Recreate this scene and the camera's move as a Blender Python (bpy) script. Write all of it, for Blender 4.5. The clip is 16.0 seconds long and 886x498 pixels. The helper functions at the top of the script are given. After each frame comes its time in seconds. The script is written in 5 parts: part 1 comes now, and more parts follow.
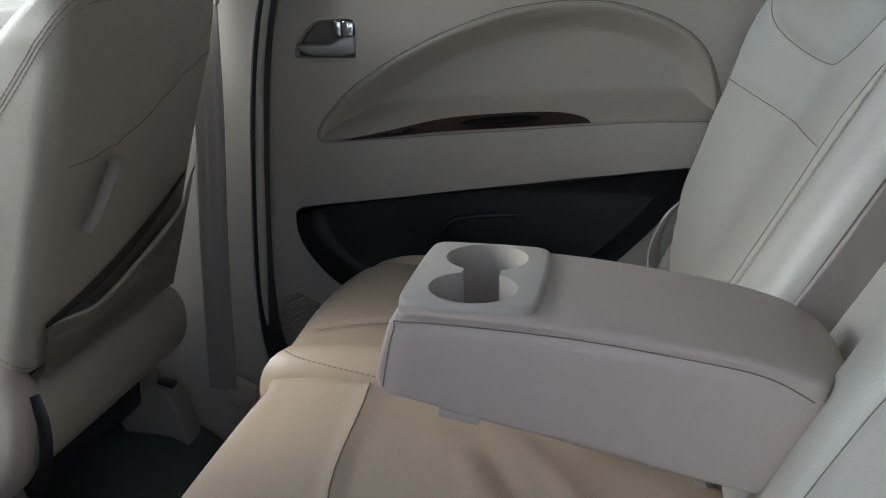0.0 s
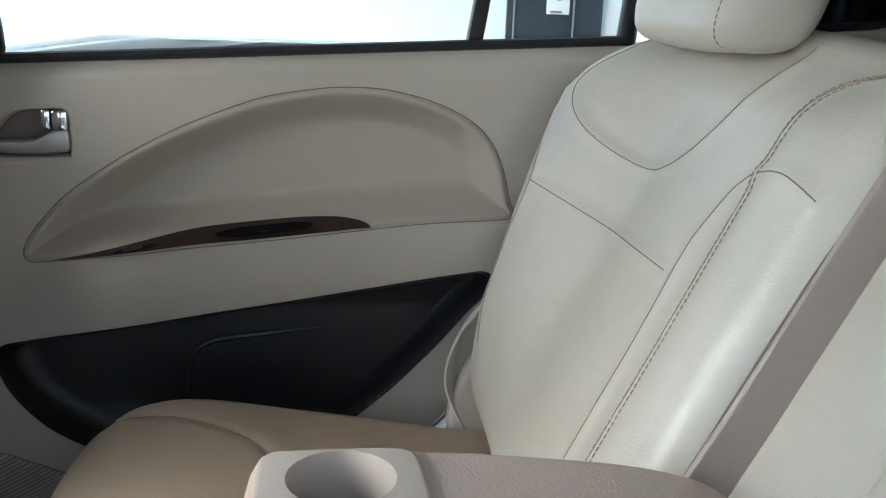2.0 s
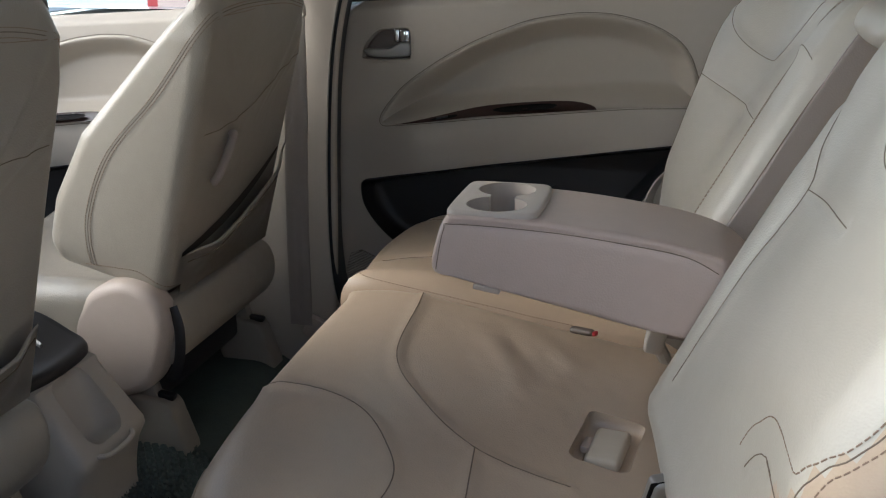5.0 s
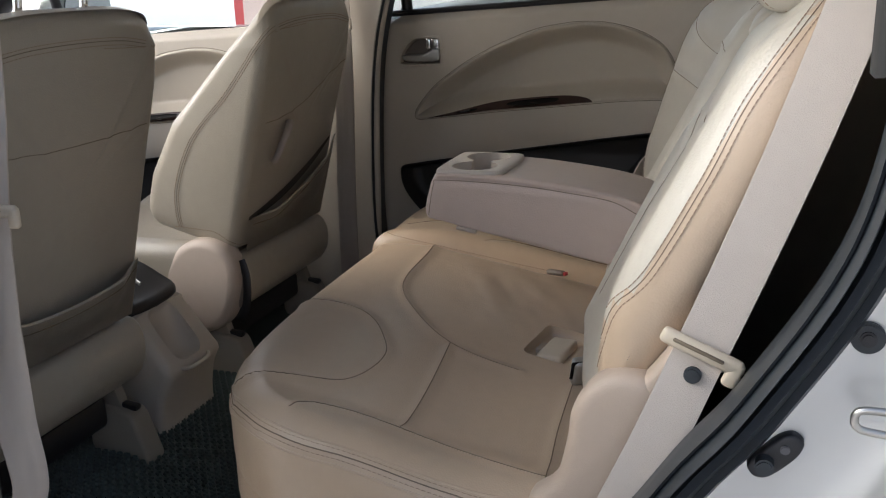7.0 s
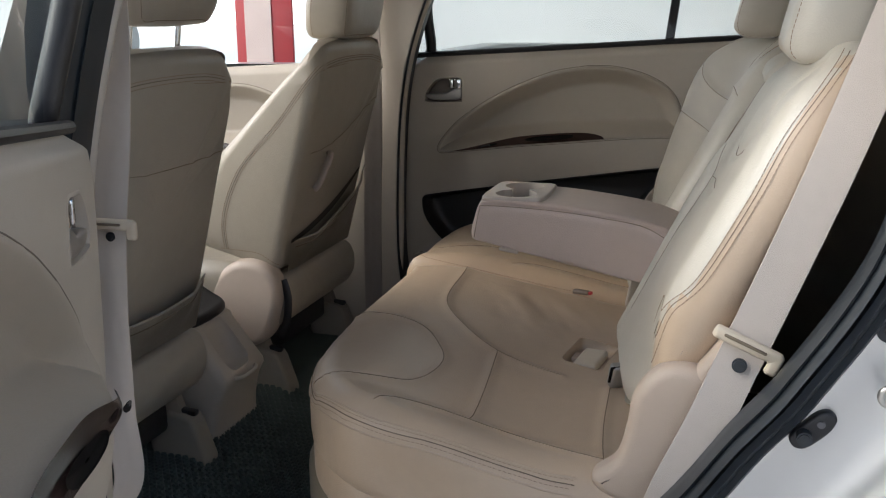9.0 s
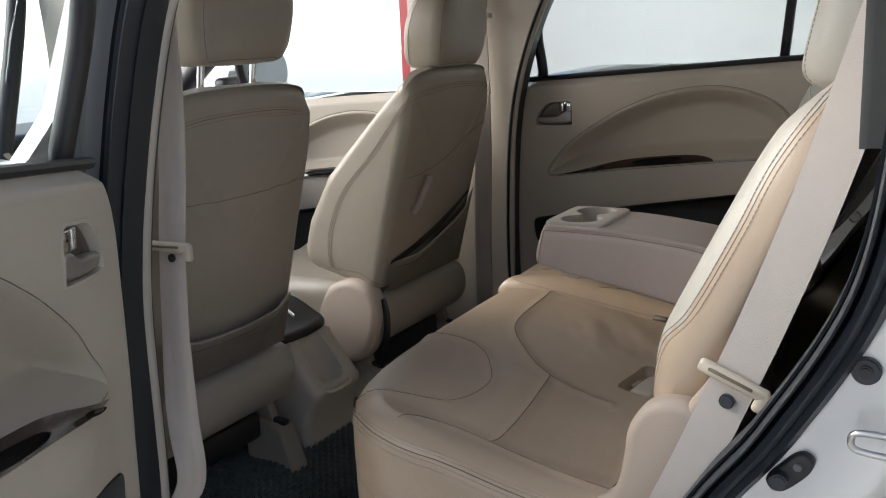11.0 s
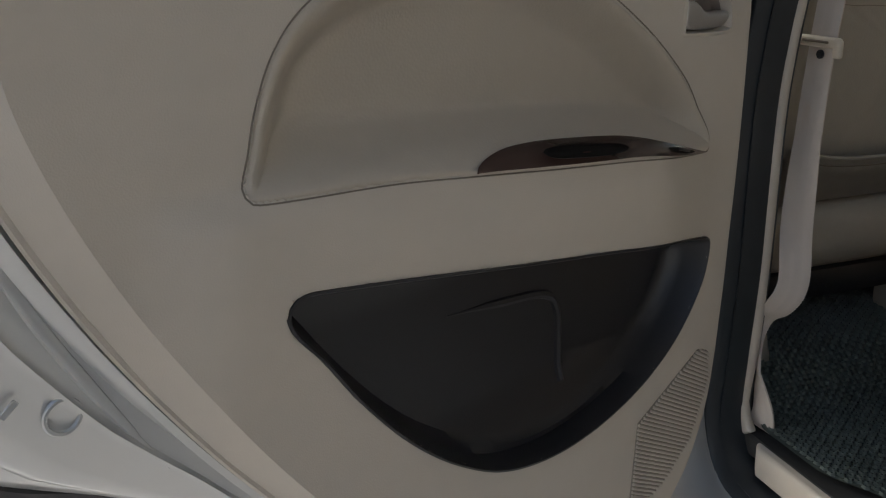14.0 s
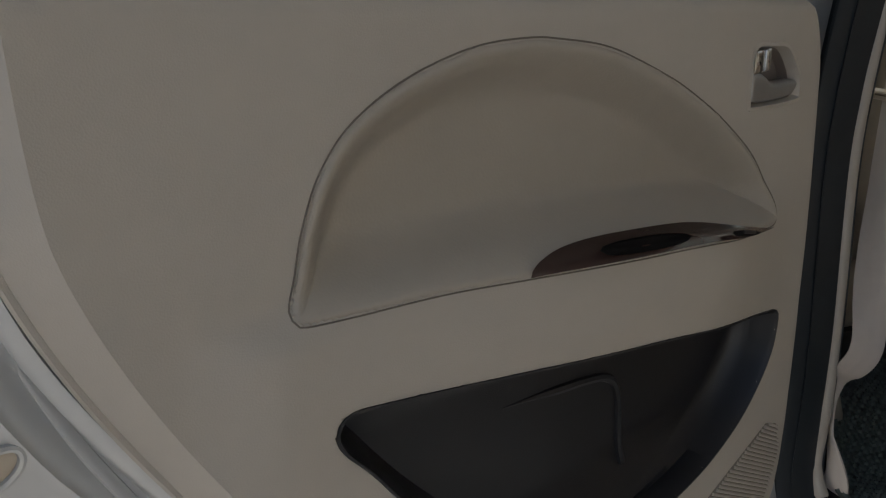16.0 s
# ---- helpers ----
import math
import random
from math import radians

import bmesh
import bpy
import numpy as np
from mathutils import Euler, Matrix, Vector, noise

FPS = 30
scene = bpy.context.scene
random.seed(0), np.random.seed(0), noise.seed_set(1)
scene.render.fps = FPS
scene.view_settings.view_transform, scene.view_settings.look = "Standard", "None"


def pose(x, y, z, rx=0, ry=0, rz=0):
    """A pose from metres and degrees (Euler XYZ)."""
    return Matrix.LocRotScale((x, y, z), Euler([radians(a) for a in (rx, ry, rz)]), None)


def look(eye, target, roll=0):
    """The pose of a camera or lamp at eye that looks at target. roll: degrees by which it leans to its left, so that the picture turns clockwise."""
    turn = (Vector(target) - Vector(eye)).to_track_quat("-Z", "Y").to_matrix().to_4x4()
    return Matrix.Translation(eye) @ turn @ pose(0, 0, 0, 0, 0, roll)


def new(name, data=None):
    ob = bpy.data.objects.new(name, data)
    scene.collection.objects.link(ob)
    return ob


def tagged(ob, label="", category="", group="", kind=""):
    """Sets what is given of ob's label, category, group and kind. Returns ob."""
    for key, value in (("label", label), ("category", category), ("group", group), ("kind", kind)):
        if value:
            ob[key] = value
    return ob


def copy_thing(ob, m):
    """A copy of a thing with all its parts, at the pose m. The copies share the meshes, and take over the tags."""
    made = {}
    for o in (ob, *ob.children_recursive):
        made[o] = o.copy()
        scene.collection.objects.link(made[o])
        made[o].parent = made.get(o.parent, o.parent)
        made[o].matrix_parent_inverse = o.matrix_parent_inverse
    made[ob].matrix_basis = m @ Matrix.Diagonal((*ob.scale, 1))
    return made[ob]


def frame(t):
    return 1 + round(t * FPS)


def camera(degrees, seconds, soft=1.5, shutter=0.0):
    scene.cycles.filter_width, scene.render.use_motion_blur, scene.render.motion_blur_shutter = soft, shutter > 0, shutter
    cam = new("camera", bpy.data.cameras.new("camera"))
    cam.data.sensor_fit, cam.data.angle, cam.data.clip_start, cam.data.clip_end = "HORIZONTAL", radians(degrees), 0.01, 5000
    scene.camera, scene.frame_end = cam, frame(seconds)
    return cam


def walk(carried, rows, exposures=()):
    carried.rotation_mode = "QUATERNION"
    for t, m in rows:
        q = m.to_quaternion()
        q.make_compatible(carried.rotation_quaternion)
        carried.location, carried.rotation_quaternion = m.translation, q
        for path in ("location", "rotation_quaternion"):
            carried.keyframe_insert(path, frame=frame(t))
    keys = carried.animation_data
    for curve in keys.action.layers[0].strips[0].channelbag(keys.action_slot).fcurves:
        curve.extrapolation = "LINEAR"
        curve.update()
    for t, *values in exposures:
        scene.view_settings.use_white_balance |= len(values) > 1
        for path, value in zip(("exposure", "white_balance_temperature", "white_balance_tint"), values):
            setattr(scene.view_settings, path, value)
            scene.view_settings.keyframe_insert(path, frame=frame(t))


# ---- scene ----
cam = camera(50.4, 16.0, soft=1.15)
PATH = [
    (0, (0.142, -0.793, 1.16), (-0.221, 1.072, 0.537), 0.2),
    (0.5, (0.067, -0.659, 1.166), (-0.083, 1.238, 0.553), 1.0),
    (1, (0.041, -0.589, 1.179), (0.142, 1.31, 0.558), 1.0),
    (1.5, (0.017, -0.56, 1.192), (0.227, 1.345, 0.622), 1.8),
    (2, (-0.002, -0.55, 1.204), (0.29, 1.356, 0.673), 2.2),
    (2.5, (0.01, -0.567, 1.205), (0.322, 1.342, 0.696), 2.2),
    (3, (0.044, -0.61, 1.21), (0.339, 1.297, 0.687), 2.3),
    (3.5, (0.103, -0.715, 1.2), (0.243, 1.207, 0.664), 2.0),
    (4, (0.166, -0.858, 1.179), (-0.035, 1.047, 0.606), 1.1),
    (4.5, (0.19, -1.01, 1.169), (-0.214, 0.856, 0.573), 0.5),
    (4.7, (0.2, -1.09, 1.177), (-0.225, 0.77, 0.577), 0.3),
    (6.8, (0.477, -1.511, 1.191), (-0.132, 0.311, 0.635), -1.8),
    (7, (0.48, -1.538, 1.189), (-0.15, 0.275, 0.628), -1.6),
    (7.5, (0.44, -1.606, 1.196), (-0.132, 0.227, 0.635), -1.0),
    (8, (0.413, -1.69, 1.198), (-0.155, 0.152, 0.666), -0.7),
    (8.5, (0.401, -1.74, 1.208), (-0.168, 0.11, 0.706), -0.4),
    (8.7, (0.394, -1.751, 1.206), (-0.162, 0.105, 0.712), -0.3),
    (10.8, (0.63, -1.682, 1.225), (-0.293, 0.044, 0.811), -2.4),
    (11, (0.655, -1.68, 1.221), (-0.313, 0.014, 0.782), -2.6),
    (11.5, (0.657, -1.723, 1.195), (-0.466, -0.153, 0.672), -4.5),
    (12, (0.678, -1.708, 1.177), (-0.768, -0.437, 0.633), -3.0),
    (12.5, (0.706, -1.664, 1.157), (-0.984, -0.783, 0.552), -0.3),
    (13, (0.729, -1.619, 1.155), (-1.04, -0.916, 0.542), -1.1),
    (13.5, (0.733, -1.611, 1.125), (-1.056, -0.98, 0.493), -1.3),
    (14, (0.742, -1.619, 1.095), (-1.058, -1.034, 0.448), -1.7),
    (14.5, (0.749, -1.622, 1.085), (-1.055, -1.066, 0.424), -2.0),
    (15, (0.741, -1.626, 1.129), (-1.065, -1.092, 0.458), -2.4),
    (15.5, (0.743, -1.623, 1.151), (-1.088, -1.15, 0.501), -3.5),
    (16, (0.703, -1.595, 1.16), (-1.144, -1.135, 0.544), -3.2),
]
EXPOSURES = [(0.0, 1.42, 5850, 3), (0.5, 1.80, 5850, 3), (1.0, 1.98, 5900, 3), (1.5, 2.08, 5950, 3), (2.5, 2.1, 6100, 4), (3.5, 1.82, 6200, 5), (4.5, 1.45, 6300, 7), (7.0, 1.25, 6900, 11), (11.0, 1.2, 6900, 9), (12.0, 1.25, 7200, 14), (13.0, 0.98, 7300, 16), (14.0, 0.88, 7450, 9), (14.5, 0.6, 7500, 7), (16.0, 0.72, 7500, 9)]
walk(cam, [(t, look(eye, target, roll)) for t, eye, target, roll in PATH], EXPOSURES)

# ---- daylight ----
SUN_UP, SUN_ROUND = 31.0, 247.0
world = bpy.data.worlds.new("daylight")
scene.world = world
world.use_nodes = True
sky = world.node_tree.nodes.new("ShaderNodeTexSky")
sky.sky_type, sky.sun_disc = "NISHITA", False
sky.sun_elevation, sky.sun_rotation = radians(SUN_UP), radians(SUN_ROUND)
sky.dust_density, sky.air_density = 1.6, 0.9
backing = world.node_tree.nodes["Background"]
backing.inputs["Strength"].default_value = 0.15
world.node_tree.links.new(sky.outputs["Color"], backing.inputs["Color"])
sun_data = bpy.data.lights.new("sun", "SUN")
sun_data.energy, sun_data.angle, sun_data.color = 1.8, radians(50), (0.90, 0.96, 1.0)
sun = new("sun", sun_data)
SUN_WAY = Vector((math.sin(radians(SUN_ROUND)) * math.cos(radians(SUN_UP)), math.cos(radians(SUN_ROUND)) * math.cos(radians(SUN_UP)), math.sin(radians(SUN_UP))))
sun.rotation_euler = SUN_WAY.to_track_quat("Z", "Y").to_euler()

# ---- small tools ----
from mathutils.bvhtree import BVHTree


def smooth(x, a, b):
    k = min(1.0, max(0.0, (x - a) / (b - a)))
    return k * k * (3 - 2 * k)


def curve(pts, n, closed=False):
    """Catmull-Rom through pts, resampled to n points of even spacing."""
    p = [np.array(q, float) for q in pts]
    m = len(p)
    out = []
    spans = m if closed else m - 1
    for i in range(spans):
        if closed:
            a, b, c, d = p[i - 1], p[i], p[(i + 1) % m], p[(i + 2) % m]
        else:
            a, b, c, d = p[max(i - 1, 0)], p[i], p[i + 1], p[min(i + 2, m - 1)]
        for k in range(24):
            t = k / 24
            out.append(0.5 * (2 * b + (c - a) * t + (2 * a - 5 * b + 4 * c - d) * t * t + (3 * b - a - 3 * c + d) * t ** 3))
    out.append(p[0] if closed else p[-1])
    out = np.array(out)
    s = np.concatenate([[0], np.cumsum(np.linalg.norm(np.diff(out, axis=0), axis=1))])
    want = np.linspace(0, s[-1], n + 1)[:-1] if closed else np.linspace(0, s[-1], n)
    return np.stack([np.interp(want, s, out[:, k]) for k in range(out.shape[1])], 1)


def finish(bm, smooth_faces=True, angle=40):
    bmesh.ops.recalc_face_normals(bm, faces=bm.faces)
    for f in bm.faces:
        f.smooth = smooth_faces
    if smooth_faces and angle:
        lim = radians(angle)
        for e in bm.edges:
            if len(e.link_faces) == 2 and e.calc_face_angle(0) > lim:
                e.smooth = False
    return bm


def part(name, bm, material, parent, label="", angle=40, flip=False, smooth_faces=True):
    """Links a bmesh as one mesh under a thing or a part."""
    finish(bm, smooth_faces, angle)
    me = bpy.data.meshes.new(name)
    bm.to_mesh(me)
    bm.free()
    me.materials.append(material)
    ob = new(name, me)
    if parent is not None:
        ob.parent = parent
    if label:
        ob["label"] = label
    return ob


def thing(name, label, category, group="", kind="", at=(0, 0, 0)):
    ob = new(name)
    ob.empty_display_size = 0.05
    ob.location = at
    return tagged(ob, label, category, group, kind)


def grid(fn, nu, nv, wrap=False):
    bm = bmesh.new()
    rows = [[bm.verts.new(fn(i / (nu if wrap else nu - 1), j / (nv - 1))) for i in range(nu)] for j in range(nv)]
    for j in range(nv - 1):
        for i in range(nu if wrap else nu - 1):
            k = (i + 1) % nu
            bm.faces.new((rows[j][i], rows[j][k], rows[j + 1][k], rows[j + 1][i]))
    return bm


def rings_mesh(rings, cap=True, closed=True):
    bm = bmesh.new()
    vs = [[bm.verts.new(p) for p in r] for r in rings]
    n = len(vs[0])
    for a, b in zip(vs, vs[1:]):
        for i in range(n if closed else n - 1):
            k = (i + 1) % n
            bm.faces.new((a[i], a[k], b[k], b[i]))
    if cap:
        bm.faces.new(vs[0])
        bm.faces.new(list(reversed(vs[-1])))
    return bm


def tube(pts, r, sides=8, n=None, closed=False, flat=1.0):
    p = np.array(pts, float) if n is None else curve(pts, n, closed)
    m = len(p)
    rings = []
    last = None
    for i in range(m):
        d = p[(i + 1) % m] - p[i - 1] if closed else p[min(i + 1, m - 1)] - p[max(i - 1, 0)]
        d = Vector(d).normalized()
        ref = last if last is not None else (Vector((0, 0, 1)) if abs(d.z) < 0.9 else Vector((1, 0, 0)))
        side = (ref - d * ref.dot(d)).normalized()
        last = side
        up = d.cross(side)
        rr = r[i] if hasattr(r, "__len__") else r
        rings.append([Vector(p[i]) + side * (math.cos(2 * math.pi * k / sides) * rr) + up * (math.sin(2 * math.pi * k / sides) * rr * flat) for k in range(sides)])
    if closed:
        rings.append(rings[0])
        bm = rings_mesh(rings, cap=False)
        bmesh.ops.remove_doubles(bm, verts=bm.verts, dist=1e-6)
        return bm
    return rings_mesh(rings)


def block(sx, sy, sz, r=0.005, seg=3, at=(0, 0, 0), turn=(0, 0, 0)):
    bm = bmesh.new()
    bmesh.ops.create_cube(bm, size=1.0)
    bmesh.ops.scale(bm, vec=(sx, sy, sz), verts=bm.verts)
    if r > 0:
        bmesh.ops.bevel(bm, geom=list(bm.edges), offset=min(r, 0.49 * min(sx, sy, sz)), segments=seg, profile=0.5, affect="EDGES")
    bmesh.ops.transform(bm, matrix=pose(*at, *turn), verts=bm.verts)
    return bm


def disc(r, depth, at, turn=(0, 0, 0), sides=32, bevel=0.002, r2=None):
    bm = bmesh.new()
    bmesh.ops.create_cone(bm, cap_ends=True, segments=sides, radius1=r, radius2=r if r2 is None else r2, depth=depth)
    if bevel:
        bmesh.ops.bevel(bm, geom=[e for e in bm.edges if len(e.link_faces) == 2 and e.calc_face_angle(0) > 0.8], offset=bevel, segments=2, affect="EDGES")
    bmesh.ops.transform(bm, matrix=pose(*at, *turn), verts=bm.verts)
    return bm


def join(*bms):
    out = bms[0]
    for b in bms[1:]:
        me = bpy.data.meshes.new("tmp")
        b.to_mesh(me)
        b.free()
        out.from_mesh(me)
        bpy.data.meshes.remove(me)
    return out


def prism(outline, h0, h1, place, r=0.004, seg=3):
    """A closed outline (a, b) drawn out from height h0 to h1 with rounded rims; place(a, b, h) gives the point."""
    o = np.array(outline, float)
    c = o.mean(0)
    nxt, prv = np.roll(o, -1, 0), np.roll(o, 1, 0)
    t = nxt - prv
    nrm = np.stack([t[:, 1], -t[:, 0]], 1) / (np.linalg.norm(t, axis=1, keepdims=True) + 1e-9)
    if ((o - c) * nrm).sum() < 0:
        nrm = -nrm
    rings = []
    s = 1 if h1 > h0 else -1
    for k in range(seg + 1):
        a = math.pi / 2 * k / seg
        rings.append([place(*(p - n * r * (1 - math.sin(a))), h0 + s * r * (1 - math.cos(a))) for p, n in zip(o, nrm)])
    for k in range(seg, -1, -1):
        a = math.pi / 2 * k / seg
        rings.append([place(*(p - n * r * (1 - math.sin(a))), h1 - s * r * (1 - math.cos(a))) for p, n in zip(o, nrm)])
    return rings_mesh(rings)


def pillow(outline, front, back, r, place, nseg=160, nring=26, corner=6, closed=True):
    """A padded form: outline (a, b), front(a, b) and back(a, b) heights, rim radius r; place(a, b, h) gives the point."""
    o = curve(outline, nseg, True)
    c = o.mean(0)
    d = o - c
    ln = np.linalg.norm(d, axis=1, keepdims=True)
    inn = c + d * np.clip((ln - r) / ln, 0.05, 1)
    out_dir = d / ln
    rings = []
    for i in range(1, nring + 1):
        k = (i / nring) ** 0.85
        rings.append([place(a, b, front(a, b)) for a, b in c + (inn - c) * k])
    for j in range(1, corner + 1):
        t = math.pi / 2 * j / corner
        rings.append([place(*(q + w * r * math.sin(t)), front(*q) - r * (1 - math.cos(t))) for q, w in zip(inn, out_dir)])
    for j in range(corner, -1, -1):
        t = math.pi / 2 * j / corner
        rings.append([place(*(q + w * r * math.sin(t)), back(*q) + r * (1 - math.cos(t))) for q, w in zip(inn, out_dir)])
    for k in (0.7, 0.4, 0.12):
        rings.append([place(a, b, back(a, b)) for a, b in c + (inn - c) * k])
    return rings_mesh(rings)


def crease(bm, lines, width=0.010, depth=0.004):
    """Presses a soft groove into the mesh along polylines."""
    bm.normal_update()
    v = np.array([x.co for x in bm.verts])
    off = np.zeros(len(v))
    for line in lines:
        if len(line) < 2:
            continue
        near = np.full(len(v), 9.0)
        for q in np.array(line):
            near = np.minimum(near, np.linalg.norm(v - q, axis=1))
        off = np.maximum(off, np.exp(-(near / width) ** 2))
    for x, k in zip(bm.verts, off):
        if k > 0.01:
            x.co -= x.normal * (depth * k)


def onto(bm, pts, way, n=None, closed=False, lift=0.0):
    """Lays a polyline onto the mesh along a direction."""
    tree = BVHTree.FromBMesh(bm)
    p = np.array(pts, float) if n is None else curve(pts, n, closed)
    w = Vector(way).normalized()
    res = []
    for q in p:
        hit, nrm, _, _ = tree.ray_cast(Vector(q) - w * 0.4, w)
        if hit is not None:
            res.append(np.array(hit - w * lift))
    return res


def snap(bm, pts, lift=0.0):
    """Moves points onto the nearest place of the mesh."""
    tree = BVHTree.FromBMesh(bm)
    res = []
    for q in pts:
        hit, nrm, _, _ = tree.find_nearest(Vector(q))
        res.append(np.array(hit + nrm * lift))
    return res


def stitch(line, gap=0.006, r=0.0008, length=0.6):
    """A row of thread stitches along a fine polyline."""
    p = np.array(line)
    s = np.concatenate([[0], np.cumsum(np.linalg.norm(np.diff(p, axis=0), axis=1))])
    verts, faces = [], []
    for k in range(int(s[-1] / gap)):
        a, b = k * gap, (k + length) * gap
        pa, pb = [np.array([np.interp(q, s, p[:, i]) for i in range(3)]) for q in (a, b)]
        d = Vector(pb - pa).normalized()
        u = d.orthogonal().normalized()
        w = d.cross(u)
        base = len(verts)
        for q in (pa, pb):
            verts += [Vector(q) + u * r, Vector(q) + w * r, Vector(q) - u * r, Vector(q) - w * r]
        for i in range(4):
            faces.append((base + i, base + (i + 1) % 4, base + 4 + (i + 1) % 4, base + 4 + i))
        faces += [(base + 3, base + 2, base + 1, base), (base + 4, base + 5, base + 6, base + 7)]
    me = bpy.data.meshes.new("tmp")
    me.from_pydata([tuple(x) for x in verts], [], faces)
    bm = bmesh.new()
    bm.from_mesh(me)
    bpy.data.meshes.remove(me)
    return bm


def cut(ob, cutter):
    """Takes the cutter's volume away from a part's mesh."""
    bmesh.ops.recalc_face_normals(cutter, faces=cutter.faces)
    me = bpy.data.meshes.new("tmp")
    cutter.to_mesh(me)
    cutter.free()
    tool = new("tmp", me)
    tool.matrix_world = ob.matrix_basis.copy()
    mod = ob.modifiers.new("cut", "BOOLEAN")
    mod.operation, mod.object, mod.solver, mod.use_self = "DIFFERENCE", tool, "EXACT", True
    bpy.context.view_layer.update()
    res = bpy.data.meshes.new_from_object(ob.evaluated_get(bpy.context.evaluated_depsgraph_get()))
    ob.modifiers.clear()
    ob.data = res
    bpy.data.objects.remove(tool)
    bpy.data.meshes.remove(me)
    bm = bmesh.new()
    bm.from_mesh(res)
    finish(bm)
    bm.to_mesh(res)
    bm.free()


# ---- materials ----
def material(name, colour, rough=0.5, metal=0.0, grain=0.0, grain_size=400.0, fold=0.0, fold_size=9.0, vary=0.08, stain=None, stain_size=5.0, spec=0.5, coat=0.0):
    m = bpy.data.materials.new(name)
    m.use_nodes = True
    t = m.node_tree
    b = t.nodes["Principled BSDF"]
    b.inputs["Roughness"].default_value, b.inputs["Metallic"].default_value = rough, metal
    b.inputs["Specular IOR Level"].default_value = spec
    b.inputs["Coat Weight"].default_value = coat
    b.inputs["Coat Roughness"].default_value = 0.08
    co = t.nodes.new("ShaderNodeTexCoord")
    n1 = t.nodes.new("ShaderNodeTexNoise")
    n1.inputs["Scale"].default_value, n1.inputs["Detail"].default_value = stain_size, 5.0
    t.links.new(co.outputs["Object"], n1.inputs["Vector"])
    n2 = t.nodes.new("ShaderNodeTexNoise")
    n2.inputs["Scale"].default_value, n2.inputs["Detail"].default_value = 60.0, 3.0
    t.links.new(co.outputs["Object"], n2.inputs["Vector"])
    ramp = t.nodes.new("ShaderNodeMix")
    ramp.data_type = "RGBA"
    c = np.array(colour)
    other = np.array(stain) if stain is not None else c * (1 - vary)
    ramp.inputs["A"].default_value = (*np.clip(c * (1 + vary * 0.4), 0, 1), 1)
    ramp.inputs["B"].default_value = (*other, 1)
    wide = t.nodes.new("ShaderNodeMapRange")
    wide.inputs["From Min"].default_value, wide.inputs["From Max"].default_value = 0.35, 0.7
    add = t.nodes.new("ShaderNodeMath")
    add.operation = "MULTIPLY_ADD"
    add.inputs[1].default_value = 0.3
    t.links.new(n2.outputs["Fac"], add.inputs[0])
    scaled = t.nodes.new("ShaderNodeMath")
    scaled.operation = "MULTIPLY"
    scaled.inputs[1].default_value = 0.72
    t.links.new(n1.outputs["Fac"], scaled.inputs[0])
    t.links.new(scaled.outputs[0], add.inputs[2])
    t.links.new(add.outputs[0], wide.inputs["Value"])
    t.links.new(wide.outputs["Result"], ramp.inputs["Factor"])
    t.links.new(ramp.outputs["Result"], b.inputs["Base Color"])
    rr = t.nodes.new("ShaderNodeMapRange")
    rr.inputs["To Min"].default_value, rr.inputs["To Max"].default_value = rough * 0.88, min(1, rough * 1.15)
    t.links.new(n1.outputs["Fac"], rr.inputs["Value"])
    t.links.new(rr.outputs["Result"], b.inputs["Roughness"])
    height = None
    if grain:
        v = t.nodes.new("ShaderNodeTexVoronoi")
        v.inputs["Scale"].default_value = grain_size
        t.links.new(co.outputs["Object"], v.inputs["Vector"])
        bump = t.nodes.new("ShaderNodeBump")
        bump.inputs["Strength"].default_value, bump.inputs["Distance"].default_value = grain, 0.0012
        t.links.new(v.outputs["Distance"], bump.inputs["Height"])
        height = bump
    if fold:
        w = t.nodes.new("ShaderNodeTexNoise")
        w.inputs["Scale"].default_value, w.inputs["Detail"].default_value, w.inputs["Distortion"].default_value = fold_size, 3.0, 0.6
        t.links.new(co.outputs["Object"], w.inputs["Vector"])
        b2 = t.nodes.new("ShaderNodeBump")
        b2.inputs["Strength"].default_value, b2.inputs["Distance"].default_value = fold, 0.02
        t.links.new(w.outputs["Fac"], b2.inputs["Height"])
        if height is not None:
            t.links.new(height.outputs["Normal"], b2.inputs["Normal"])
        height = b2
    if height is not None:
        t.links.new(height.outputs["Normal"], b.inputs["Normal"])
    return m


